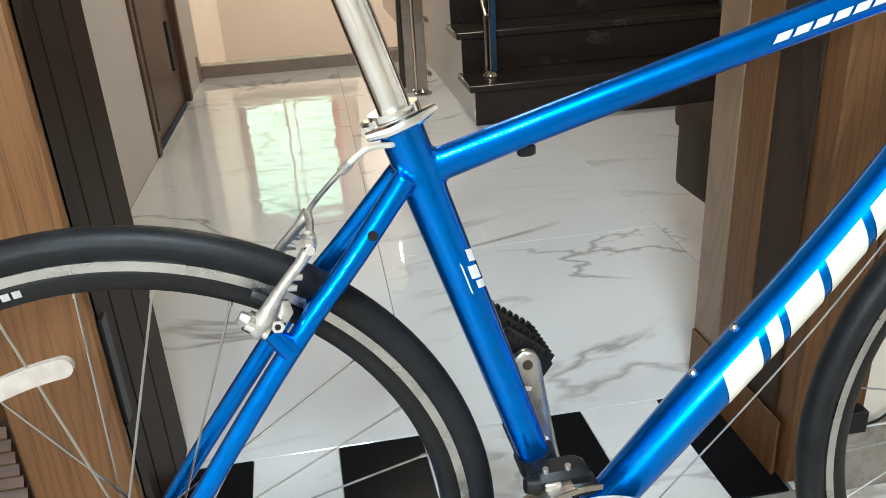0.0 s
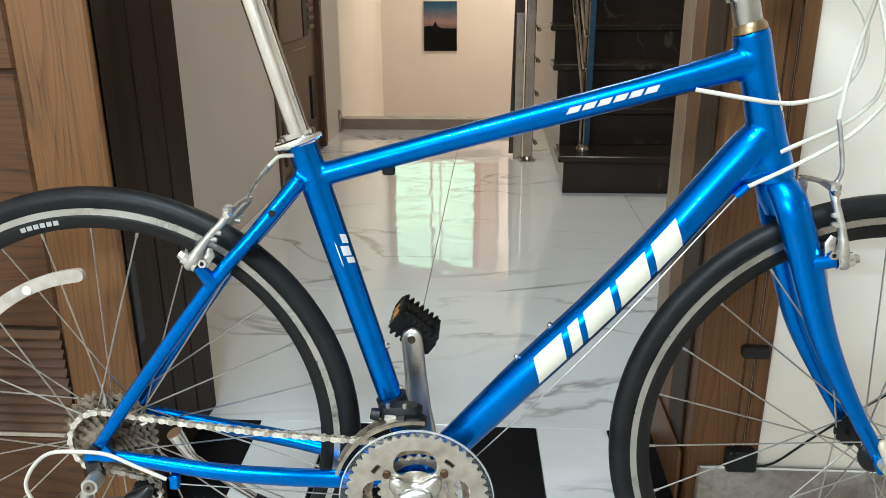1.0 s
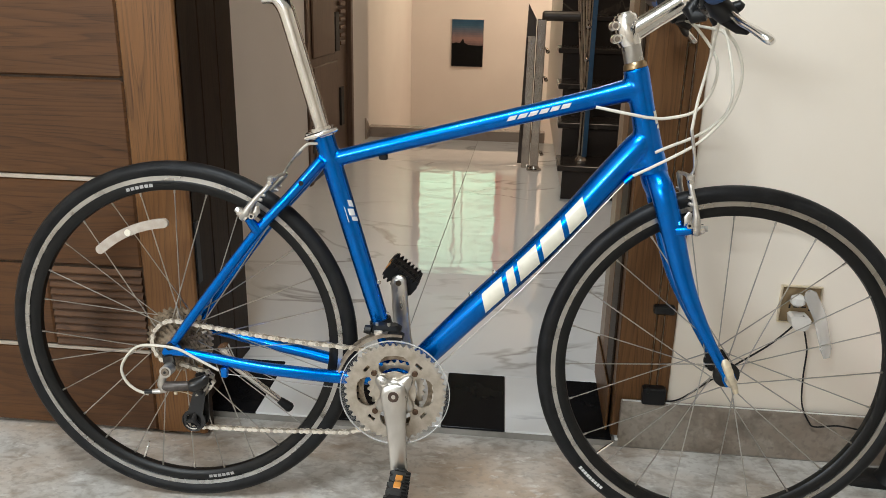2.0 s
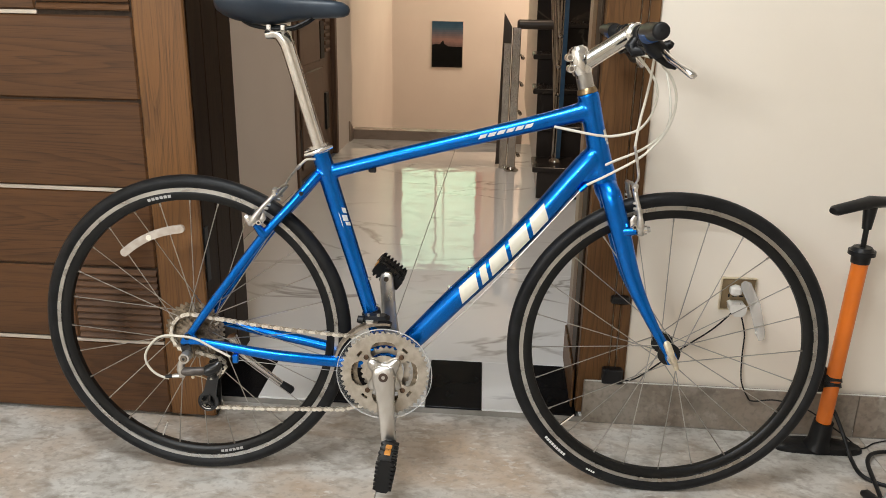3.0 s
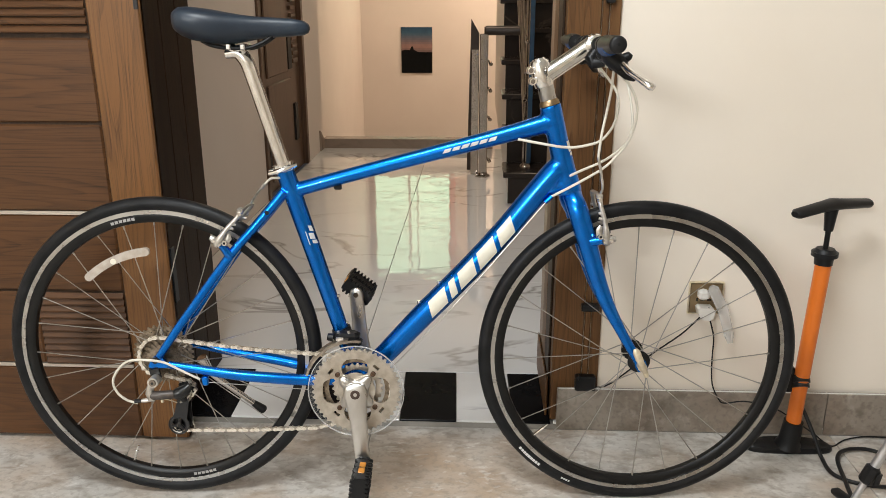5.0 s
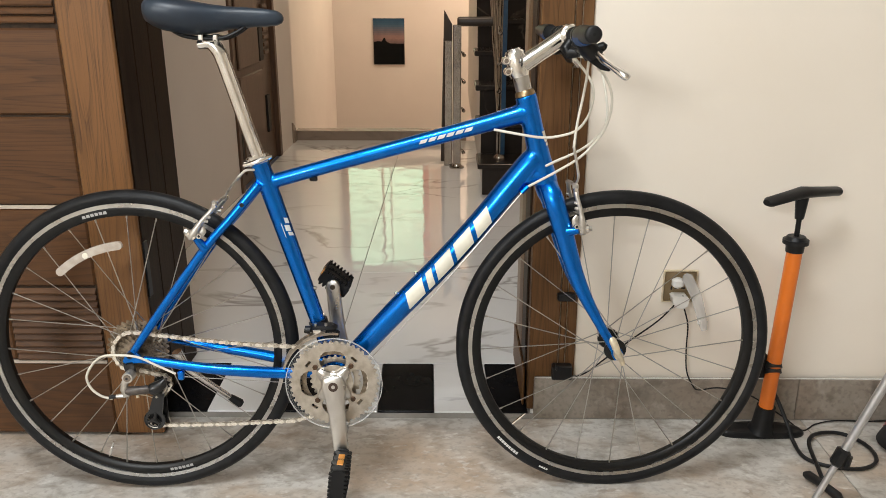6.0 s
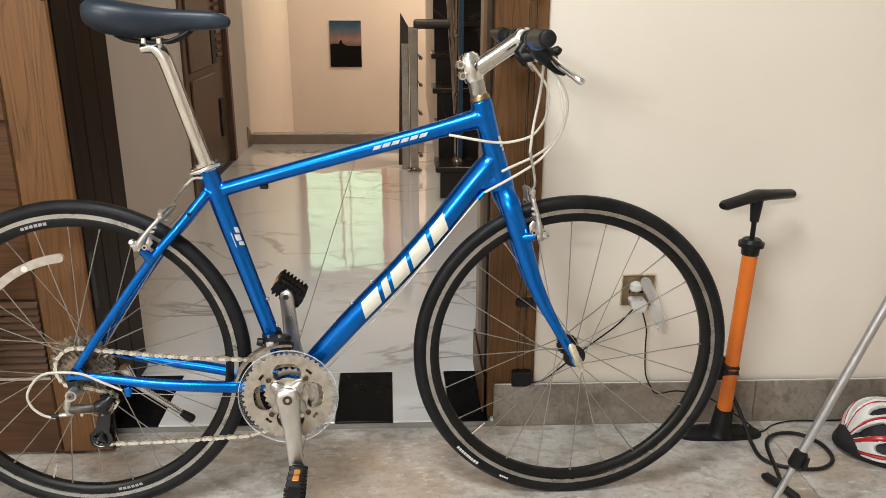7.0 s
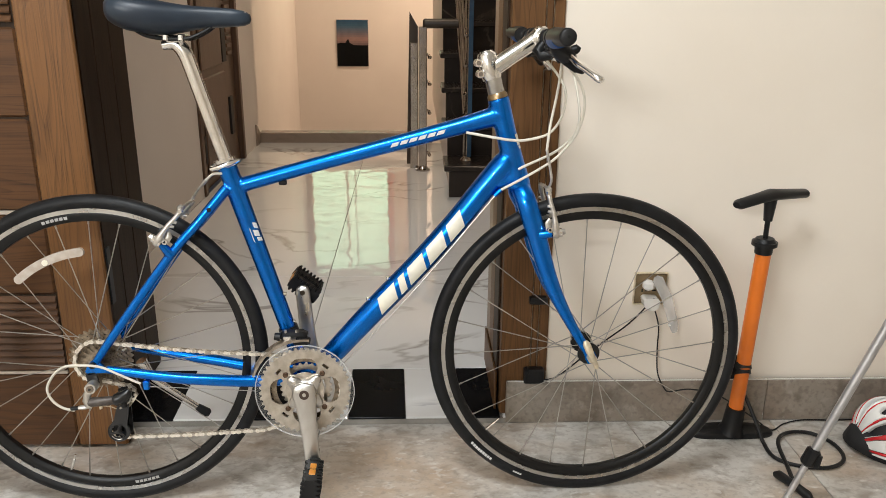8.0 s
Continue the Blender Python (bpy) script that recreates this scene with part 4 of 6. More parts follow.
for side in (-1, 1):
    e, far = (bar_pts[0], 0.0) if side < 0 else (bar_pts[-1], -0.009)
    def on_bar(back, lift=0.0, turn=0.0):
        return (e[0] + back * 0.03 + turn, e[1] - side * back, e[2] + far * back / 0.125 + lift)
    grip = part("grip", Shape().tube([on_bar(-0.006), on_bar(-0.0045), on_bar(0.004), on_bar(0.03), on_bar(0.08, 0.001), on_bar(0.115, 0.001), on_bar(0.128, 0.001)], [0.0105, 0.0135, 0.0146, 0.0150, 0.0160, 0.0172, 0.0165], 24), BLACK_PLASTIC, bar, "black rubber handlebar grip", 60)
    # flat black disc, painting the dark inside of the end hole
    part("grip_hole", Shape().turn([(0.0026, -0.0006), (0.0026, 0.0006)], 12, (e[0], e[1] + side * 0.0061, e[2])), material("hole_shade", (0.002, 0.002, 0.002), 0.9), grip)
    part("grip_band", Shape().tube([on_bar(0.070, -0.0022), on_bar(0.122, -0.0022)], [0.0150, 0.0168], 24), GRIP_BLUE, grip, "dark blue rubber band")
    z = 0.0 if side < 0 else 0.006
    # gear shifter: clamp, body, dial and thumb lever
    part("shifter", Shape().tube([(0.913, side * 0.142, 0.972 + z), (0.926, side * 0.145, 0.958 + z), (0.941, side * 0.148, 0.945 + z), (0.950, side * 0.150, 0.936 + z)], [0.0130, 0.0170, 0.0150, 0.0080], 14, True, 1.4)
         .tube([(0.945, side * 0.150, 0.958 + z), (0.953, side * 0.153, 0.9615 + z), (0.958, side * 0.153, 0.960 + z)], [0.0090, 0.0085, 0.0045], 12), BLACK_PLASTIC, bar, "black plastic gear shifter")
    part("thumb_lever", Shape().tube([(0.934, side * 0.150, 0.940 + z), (0.948, side * 0.178, 0.927 + z), (0.956, side * 0.196, 0.9225 + z)], [0.0075, 0.0070, 0.0040], 10, True, 0.7), BLACK_PLASTIC, bar, "black thumb lever")
    part("shifter_clamp", Shape().turn([(0.0140, -0.008), (0.0155, -0.006), (0.0155, 0.006), (0.0140, 0.008)], 20, (0.9135, side * 0.118, 0.9815 + z)).box((0.902, side * 0.118 - 0.007, 0.957 + z), (0.922, side * 0.118 + 0.007, 0.974 + z), 0.004), BLACK_PLASTIC, bar)
    part("lever_clamp", Shape().turn([(0.0145, -0.009), (0.0160, -0.007), (0.0160, 0.007), (0.0145, 0.009)], 20, (0.9145, side * 0.070, 0.9815 + z)).tube([(0.908, side * 0.070, 0.972 + z), (0.899, side * 0.072, 0.957 + z), (0.905, side * 0.076, 0.9485 + z), (0.922, side * 0.085, 0.950 + z)], [0.0100, 0.0130, 0.0115, 0.0080], 12), BLACK_PLASTIC, bar, "black lever clamp")
    part("lever_bracket", Shape().tube([(0.914, side * 0.078, 0.964 + z), (0.926, side * 0.100, 0.955 + z), (0.937, side * 0.122, 0.953 + z), (0.944, side * 0.135, 0.948 + z)], [0.0085, 0.0095, 0.0090, 0.0070], 12), BRAKE_TRACK, bar, "grey lever bracket")
    part("barrel_adjuster", Shape().tube([(0.926, side * 0.088, 0.953 + z), (0.938, side * 0.078, 0.938 + z)], 0.0046, 12), BLACK_PLASTIC, bar)
    lever = smooth_path([(0.934, 0.138, 0.957, 0.0070), (0.9405, 0.165, 0.948, 0.0076), (0.9470, 0.192, 0.9365, 0.0076), (0.9560, 0.208, 0.9290, 0.0072), (0.9690, 0.224, 0.9185, 0.0086), (0.9770, 0.231, 0.9120, 0.0088), (0.9805, 0.234, 0.9090, 0.0060)], 5)
    part("brake_lever", Shape().tube([(u, side * w, v + z) for u, w, v, r in lever], [q[3] for q in lever], 14, True, 0.75), ALLOY, bar, "silver brake lever")

# seat post, clamp and saddle
post_pts = smooth_path([(0.2965, 0.733, 0.0142), (0.262, 0.846, 0.0142), (0.2375, 0.926, 0.0142), (0.2285, 0.950, 0.0145), (0.2130, 0.965, 0.0130), (0.1890, 0.962, 0.0085)], 6)
seat_post = part("seat_post", Shape().tube([at(p) for p in post_pts], [p[2] for p in post_pts], 24), ALLOY, bicycle, "polished silver seat post", 60)
part("post_head", Shape().box((0.200, -0.018, 0.968), (0.228, 0.018, 0.981), 0.005), ALLOY, seat_post)
part("post_bolt", Shape().turn([(0.0045, 0), (0.006, 0.006)], 12, (0.214, 0, 0.950), "z"), COG_METAL, seat_post)
seat_clamp = part("seat_clamp", Shape().tube([at((0.2915, 0.746)), at((0.2960, 0.730))], 0.0222, 24), ALLOY, bicycle, "silver quick-release seat clamp")
part("clamp_lug", Shape().box((0.264, -0.011, 0.7235), (0.279, 0.011, 0.7365), 0.003), ALLOY, seat_clamp)
part("clamp_lever", Shape().tube([(0.268, -0.016, 0.727), (0.285, -0.026, 0.732), (0.307, -0.027, 0.740), (0.324, -0.018, 0.746)], [0.0045, 0.0055, 0.0055, 0.0035], 10), ALLOY, seat_clamp, "silver quick-release lever")


def saddle_shape():
    """The cover: cross-sections from the wide tail to the narrow nose."""
    sections = ((0.097, 0.020, 1.034, 1.012), (0.101, 0.048, 1.046, 1.003), (0.112, 0.062, 1.0525, 0.996), (0.132, 0.069, 1.054, 0.988), (0.165, 0.066, 1.0500, 0.982), (0.195, 0.055, 1.0445, 0.980), (0.225, 0.041, 1.0395, 0.985),
                (0.255, 0.030, 1.036, 0.991), (0.29, 0.023, 1.034, 0.995), (0.325, 0.020, 1.0315, 0.997), (0.345, 0.0175, 1.028, 0.999), (0.354, 0.011, 1.022, 1.003), (0.3575, 0.004, 1.015, 1.009))
    rings = []
    for u, half, top, low in sections:
        ring = []
        for k in range(24):
            a = 2 * math.pi * k / 24
            c, s = math.cos(a), math.sin(a)
            w = half * math.copysign(abs(c) ** 0.75, c)
            mid = top - 0.42 * (top - low)
            v = mid + (top - mid) * math.copysign(abs(s) ** 0.8, s) if s > 0 else mid + (mid - low) * math.copysign(abs(s) ** 0.9, s)
            if s > 0 and abs(c) < 0.45:
                v -= 0.002
            ring.append((u, w, v))
        rings.append(ring)
    return Shape().ring_strip(rings)


saddle = part("saddle", saddle_shape(), SADDLE_SKIN, bicycle, "black padded saddle with a smooth cover", 70)
for side in (-1, 1):
    rail = smooth_path([(0.150, 0.024, 0.988), (0.168, 0.022, 0.979), (0.200, 0.021, 0.974), (0.240, 0.020, 0.975), (0.268, 0.014, 0.986), (0.285, 0.010, 0.997)], 5)
    part("saddle_rail", Shape().tube([(u, side * w, v) for u, w, v in rail], 0.0036, 10), BLACK_ALLOY, saddle, "black steel rail")
part("rail_clamp", Shape().box((0.196, -0.027, 0.970), (0.206, 0.027, 0.983), 0.002).box((0.224, -0.027, 0.970), (0.234, 0.027, 0.983), 0.002), ALLOY, seat_post)

# crankset
def toothed(centre, r, teeth, depth):
    n = teeth * 4
    return [(centre[0] + (r - (depth if k % 4 in (0, 3) else 0)) * math.cos(2 * math.pi * k / n), centre[1] + (r - (depth if k % 4 in (0, 3) else 0)) * math.sin(2 * math.pi * k / n)) for k in range(n)]


def circle(centre, r, n):
    return [(centre[0] + r * math.cos(2 * math.pi * k / n), centre[1] + r * math.sin(2 * math.pi * k / n)) for k in range(n)]


crankset = part("crankset", Shape().turn([(0.010, -0.070), (0.0155, -0.069), (0.0165, -0.058), (0.0165, 0.058), (0.0155, 0.069), (0.010, 0.070)], 24, at(BB)), ALLOY, bicycle, "silver triple crankset with a clear guard")
SPIDER = 92.0
RINGS, SECTORS = 42, 360


def ring_point(i, j, h):
    r, a = 0.026 + (0.0895 - 0.026) * i / RINGS, 2 * math.pi * j / SECTORS
    return (BB[0] + r * math.cos(a), -0.0620 + h, BB[1] + r * math.sin(a))


def ring_solid(i, j):
    """Four kidney openings between the arms, and a short slot outside each bolt."""
    r, a = 0.026 + (0.0895 - 0.026) * (i + 0.5) / RINGS, 360.0 * (j + 0.5) / SECTORS
    d = (a - SPIDER + 45) % 90 - 45
    across = abs(d) * math.pi / 180 * r
    if math.hypot(max(0.0, across - 0.0140), r - 0.0555) < 0.0158:
        return False
    e = abs((d + 90) % 90 - 49.0) * math.pi / 180 * r
    return math.hypot(max(0.0, e - 0.004), r - 0.0685) >= 0.0036


chainring = part("chainring", Shape().sheet(ring_point, RINGS, SECTORS, ring_solid, 0.0035).plate_ring(toothed(BB, 0.0945, 48, 0.0046), circle(BB, 0.0885, 192), -0.0615, -0.0590), RING_METAL, crankset, "worn silver chainring with kidney-shaped openings")
part("middle_chainring", Shape().plate_ring(toothed(BB, 0.0755, 36, 0.0055), circle(BB, 0.060, 144), -0.051, -0.0485), COG_METAL, crankset)
part("small_chainring", Shape().plate_ring(toothed(BB, 0.054, 26, 0.004), circle(BB, 0.040, 104), -0.043, -0.040), RING_METAL, crankset)
CLEAR_EDGE = material("clear_plastic_edge", (0.85, 0.85, 0.82), 0.15, scale=(10, 10, 10), alpha=0.4)
part("guard_rim", Shape().torus_profile([(0.1003, -0.0675), (0.1018, -0.0675), (0.1018, -0.0640), (0.1003, -0.0640)], 96, at(BB)), CLEAR_EDGE, crankset, "clear plastic guard edge")
part("chain_guard", Shape().plate_ring(circle(BB, 0.1015, 96), circle(BB, 0.088, 96), -0.0665, -0.0650), CLEAR, crankset, "clear scratched plastic chain guard")
RUSTY_BOLT = material("rusty_bolt", (0.13, 0.075, 0.045), 0.5, 0.6, dark=(0.06, 0.035, 0.02), scale=(150, 150, 150))
for k in range(4):
    a = radians(SPIDER + 45 + 90 * k)
    u, v = BB[0] + 0.0530 * math.cos(a), BB[1] + 0.0530 * math.sin(a)
    part("chainring_bolt", Shape().turn([(0.0045, -0.0660), (0.0055, -0.0650), (0.0055, -0.055)], 14, (u, 0, v)).turn([(0.0026, -0.0664), (0.0026, -0.065)], 6, (u, 0, v)), RUSTY_BOLT, crankset)
CRANK_ALLOY = material("scuffed_crank_alloy", (0.66, 0.645, 0.62), 0.30, 1.0, dark=(0.50, 0.48, 0.45), scale=(30, 30, 12), rough_vary=0.10)
CRANK_DIR = Vector((0.100, 0, -0.995)).normalized()


def spider_edge(n, k):
    """Four short arms that widen into the hub, pointing at the chainring bolts."""
    a = 2 * math.pi * k / n
    r = 0.0265 + 0.0195 * max(0.0, math.cos(4 * (a - radians(SPIDER + 45))) * 0.5 + 0.5) ** 1.6
    return (BB[0] + r * math.cos(a), BB[1] + r * math.sin(a))


part("spider", Shape().ring_strip([[(BB[0] + (u - BB[0]) * q, h, BB[1] + (v - BB[1]) * q) for u, v in (spider_edge(96, k) for k in range(96))] for q, h in ((0.97, -0.062), (1.0, -0.064), (1.0, -0.068), (0.94, -0.0705), (0.6, -0.0735), (0.2, -0.074))]), CRANK_ALLOY, crankset, "scuffed silver four-armed spider", 50)


def crank(side):
    d, y = (CRANK_DIR if side < 0 else -CRANK_DIR), side * 0.072
    across = Vector((d.z, 0, -d.x))
    rings = []
    for s, w, h in ((-0.022, 0.010, 0.007), (-0.018, 0.0210, 0.010), (0.0, 0.0260, 0.011), (0.025, 0.0220, 0.010), (0.06, 0.0180, 0.0085), (0.11, 0.0162, 0.0075), (0.148, 0.0158, 0.007), (0.165, 0.0158, 0.007), (0.175, 0.0120, 0.006), (0.179, 0.004, 0.004)):
        c = Vector(at(BB, y + side * 0.14 * max(0, s))) + d * s
        rings.append([c + across * (w * math.copysign(abs(math.cos(t)) ** 0.45, math.cos(t))) + Vector((0, h * math.copysign(abs(math.sin(t)) ** 0.4, math.sin(t)), 0)) for t in (2 * math.pi * k / 16 for k in range(16))])
    arm = part("crank_arm", Shape().ring_strip(rings), CRANK_ALLOY, crankset, "scuffed silver crank arm", 50)
    part("crank_bolt", Shape().turn([(0.0035, y + side * 0.0105), (0.0050, y + side * 0.0122), (0.0100, y + side * 0.0122), (0.0100, y)], 18, at(BB)), material("bolt_cover", (0.06, 0.035, 0.025), 0.5), arm)
    end = Vector(at(BB, y + side * 0.0231)) + d * 0.165
    part("pedal_eye", Shape().turn([(0.0058, side * 0.0074), (0.0058, side * -0.0078)], 14, tuple(end)), material("axle_end", (0.12, 0.09, 0.06), 0.5, 0.8), arm)
    return end, d


def pedal(end, side, tilt):
    """A cage pedal on its axle: toothed side plates, centre body and amber reflectors."""
    m = Matrix.Translation(end) @ Matrix.Rotation(radians(tilt), 4, "Y")
    def put(sh):
        sh.v = [tuple(m @ Vector(p)) for p in sh.v]
        return sh
    o = side
    body = part("pedal", put(Shape().tube([(0, o * 0.006, 0), (0, o * 0.095, 0)], 0.010, 12).box((-0.029, min(o * 0.018, o * 0.045), -0.016), (0.029, max(o * 0.018, o * 0.045), 0.016), 0.005).box((-0.029, min(o * 0.05, o * 0.092), -0.015), (0.029, max(o * 0.05, o * 0.092), 0.015), 0.005)), BLACK_PLASTIC, bicycle, "black plastic pedal with amber reflectors")
    for x in (-0.031, 0.031):
        rail = [(o * 0.014, -0.011)]
        for k in range(8):
            y = o * (0.016 + 0.0105 * k)
            rail += [(y, 0.010), (y + o * 0.0015, 0.0185), (y + o * 0.0045, 0.0185), (y + o * 0.0065, 0.010)]
        rail += [(o * 0.100, -0.011)] + [(o * (0.098 - 0.0105 * k), -0.0175 if k % 2 else -0.011) for k in range(8)]
        part("pedal_cage", put(Shape().prism(rail, x - 0.0035, x + 0.0035, "x")), BLACK_PLASTIC, body)
        part("pedal_reflector", put(Shape().box((x - 0.005 if x < 0 else x + 0.001, min(o * 0.034, o * 0.076), -0.0065), (x - 0.001 if x < 0 else x + 0.005, max(o * 0.034, o * 0.076), 0.0065), 0.001)), AMBER, body, "amber pedal reflector")
    jag = [(-0.036, -0.010), (-0.036, 0.010)] + [(-0.033 + 0.0094 * k + q, h) for k in range(7) for q, h in ((0.0, 0.0125), (0.0022, 0.0190), (0.0055, 0.0190), (0.0077, 0.0125))]
    jag += [(0.036, 0.010), (0.036, -0.010)] + [(-a, -h) for a, h in jag[2:30]]
    for y in (0.016, 0.055, 0.098):
        part("pedal_end", put(Shape().prism(jag, o * y - 0.0035, o * y + 0.0035)), BLACK_PLASTIC, body)
    return body


end, d = crank(-1)
pedal(end, -1, 96)
end, d = crank(1)
pedal(end, 1, 38)

# cassette, chain, derailleurs
cassette = part("cassette", Shape().turn([(0.017, -0.048), (0.017, -0.018)], 24, at(RW)), COG_METAL, bicycle, "grimy steel rear cassette")
part("spoke_guard", Shape().turn([(0.020, -0.0185), (0.058, -0.0180), (0.058, -0.0165), (0.020, -0.0160)], 40, at(RW)), BLACK_PLASTIC, cassette)
COGS = (0.0655, 0.0570, 0.0495, 0.0430, 0.0370, 0.0320, 0.0280)
for k, r in enumerate(COGS):
    y, teeth = -0.0205 - 0.0042 * k, int(r * 500)
    part("cog", Shape().plate_ring(toothed(RW, r, teeth, 0.0050), circle(RW, r - 0.0125 if k < 5 else 0.015, teeth * 4), y - 0.0009, y + 0.0009), COG_METAL, cassette)
for k in range(5):
    a = radians(20 + 72 * k)
    d, e = Vector((math.cos(a), 0, math.sin(a))), Vector((-math.sin(a), 0, math.cos(a)))
    part("cog_arm", Shape().tube([Vector(at(RW, -0.034)) + d * 0.014, Vector(at(RW, -0.0215)) + d * 0.056], [0.0050, 0.0035], 8), RING_METAL, cassette)
CHAIN_Y = -0.0425
r_c = 0.0445
PULLEY_A, PULLEY_B, PULLEY_R = (0.072, 0.266), (0.0540, 0.1870), 0.019
chain_path = arc(RW, r_c, 262, 92, 16) + [(0.125, 0.3680), (0.235, 0.3570)] + arc(BB, 0.0725, 96, -100, 24) + [(0.3486, 0.1800), (0.20, 0.1715)] + arc(PULLEY_B, PULLEY_R, -92, -190, 8) + arc(PULLEY_A, PULLEY_R, -25, 95, 8) + [(0.030, 0.2960)]


def along(path, step):
    p = np.array(path)
    run = np.concatenate([[0], np.cumsum(np.hypot(*np.diff(p, axis=0).T))])
    n = int(run[-1] / step)
    s = np.arange(n + 1) * step
    return list(zip(np.interp(s, run, p[:, 0]), np.interp(s, run, p[:, 1])))


chain_shape, inner_links = Shape(), Shape()
links = along(chain_path, 0.0127)
for k, (a, b) in enumerate(zip(links, links[1:])):
    t = Vector((b[0] - a[0], 0, b[1] - a[1])).normalized()
    nrm = Vector((-t.z, 0, t.x))
    a3, b3 = Vector(at(a)), Vector(at(b))
    mid = (a3 + b3) / 2
    lane = CHAIN_Y - 0.006 * max(0.0, min(1.0, (mid.x - 0.1) / 0.3))
    spread = 0.0034 if k % 2 else 0.0024
    for y in (-spread, spread):
        outline = [a3 + t * (-0.0041 * math.cos(q)) + nrm * (0.0041 * math.sin(q)) for q in (radians(-110 + 44 * n) for n in range(6))] + [mid + nrm * 0.0025]
        outline += [b3 + t * (0.0041 * math.cos(q)) + nrm * (0.0041 * math.sin(q)) for q in (radians(110 - 44 * n) for n in range(6))] + [mid - nrm * 0.0025]
        (chain_shape if k % 2 else inner_links).prism([(p.x, p.z) for p in outline], lane + y - 0.0006, lane + y + 0.0006)
    inner_links.tube([(a[0], lane - 0.0038, a[1]), (a[0], lane + 0.0038, a[1])], 0.0036, 8)
chain = part("chain", chain_shape, CHAIN_METAL, bicycle, "dull silver roller chain")
part("inner_link", inner_links, material("inner_chain_steel", (0.60, 0.55, 0.47), 0.36, 0.8, dark=(0.38, 0.33, 0.26), scale=(200, 200, 200)), chain, "grimy inner links")
BRASSY = material("worn_brassy_alloy", (0.88, 0.79, 0.60), 0.35, 0.7, dark=(0.6, 0.52, 0.4), scale=(60, 60, 60))
GREY_ALLOY = material("grey_cast_alloy", (0.66, 0.64, 0.60), 0.34, 0.85, dark=(0.46, 0.43, 0.39), scale=(80, 80, 80), rough_vary=0.08)
DULL_BROWN = material("worn_grey_resin", (0.10, 0.085, 0.075), 0.4, 0.3, dark=(0.05, 0.04, 0.035), scale=(60, 60, 60))
RD_BLACK = material("glossy_black_resin", (0.010, 0.010, 0.0105), 0.28, scale=(40, 40, 40))
rd = part("rear_derailleur", Shape().tube([(0.0180, -0.066, 0.297), (0.0180, -0.088, 0.297)], [0.0115, 0.0110], 20).tube([(0.0170, -0.078, 0.293), (0.0090, -0.080, 0.283), (0.0070, -0.082, 0.270), (0.0105, -0.082, 0.260), (0.0170, -0.081, 0.2575)], [0.0090, 0.0075, 0.0080, 0.0080, 0.006], 14), GREY_ALLOY, bicycle, "grey and black rear derailleur with a long cage")
part("mounting_bolt", Shape().turn([(0.0070, -0.0905), (0.0075, -0.088)], 14, (0.0180, 0, 0.297)), BOLT_STEEL, rd)
part("bolt_socket", Shape().turn([(0.0030, -0.0912), (0.0030, -0.0895)], 6, (0.0180, 0, 0.297)), RD_BLACK, rd)
part("hanger", Shape().prism([(0.004, 0.322), (0.024, 0.324), (0.029, 0.300), (0.020, 0.288), (0.008, 0.292)], -0.067, -0.062), RD_BLACK, rd)
part("parallelogram", Shape().tube([(0.010, -0.082, 0.2655), (0.016, -0.082, 0.2662), (0.034, -0.079, 0.2662), (0.052, -0.074, 0.2655), (0.057, -0.073, 0.2650)], [0.0075, 0.0095, 0.0092, 0.0092, 0.0080], 16), DULL_BROWN, rd, "worn dark grey link")
part("pivot_knuckle", Shape().tube([(0.055, -0.074, 0.264), (0.060, -0.072, 0.265), (0.070, -0.068, 0.268), (0.082, -0.066, 0.276), (0.087, -0.064, 0.284)], [0.0085, 0.0125, 0.0130, 0.0105, 0.0050], 16).tube([(0.068, -0.066, 0.262), (0.074, -0.063, 0.246)], [0.0095, 0.0060], 12), RD_BLACK, rd, "black pivot knuckle")
part("spring_cap", Shape().turn([(0.0080, -0.078), (0.0092, -0.076), (0.0092, -0.070)], 18, (0.071, 0, 0.268)), RD_BLACK, rd)
cage_turn = math.degrees(math.atan2(PULLEY_B[1] - PULLEY_A[1], PULLEY_B[0] - PULLEY_A[0]))
cage_line = arc(PULLEY_A, 0.0105, cage_turn + 80, cage_turn + 280, 12) + [(PULLEY_A[0] * 0.55 + PULLEY_B[0] * 0.45 - 0.004, PULLEY_A[1] * 0.55 + PULLEY_B[1] * 0.45)] + arc(PULLEY_B, 0.0225, cage_turn - 105, cage_turn + 105, 22) + [(PULLEY_A[0] * 0.55 + PULLEY_B[0] * 0.45 + 0.0125, PULLEY_A[1] * 0.55 + PULLEY_B[1] * 0.45)]
part("cage_plate", Shape().prism(cage_line, -0.0347, -0.0323), RD_BLACK, rd, "black cage plate")
front_line = arc(PULLEY_A, 0.0105, cage_turn + 80, cage_turn + 280, 12) + arc(PULLEY_B, 0.0215, cage_turn - 138, cage_turn - 132, 2) + arc(PULLEY_B, 0.0215, cage_turn + 132, cage_turn + 138, 2)
front_plate = Shape().prism(front_line, -0.0557, -0.0533).plate_ring(circle(PULLEY_B, 0.0225, 44), circle(PULLEY_B, 0.0150, 44), -0.0556, -0.0532)
for k in range(3):
    a = radians(cage_turn + 60 + 120 * k)
    front_plate.tube([at(PULLEY_B, -0.0545), (PULLEY_B[0] + 0.017 * math.cos(a), -0.0545, PULLEY_B[1] + 0.017 * math.sin(a))], [0.0055, 0.0026], 8)
part("cage_plate", front_plate, RD_BLACK, rd, "black cage plate with openings")
part("cage_lip", Shape().tube([at(k, -0.0560) for k in arc(PULLEY_B, 0.0215, 150, 330, 16)], 0.0013, 6), RD_BLACK, rd)
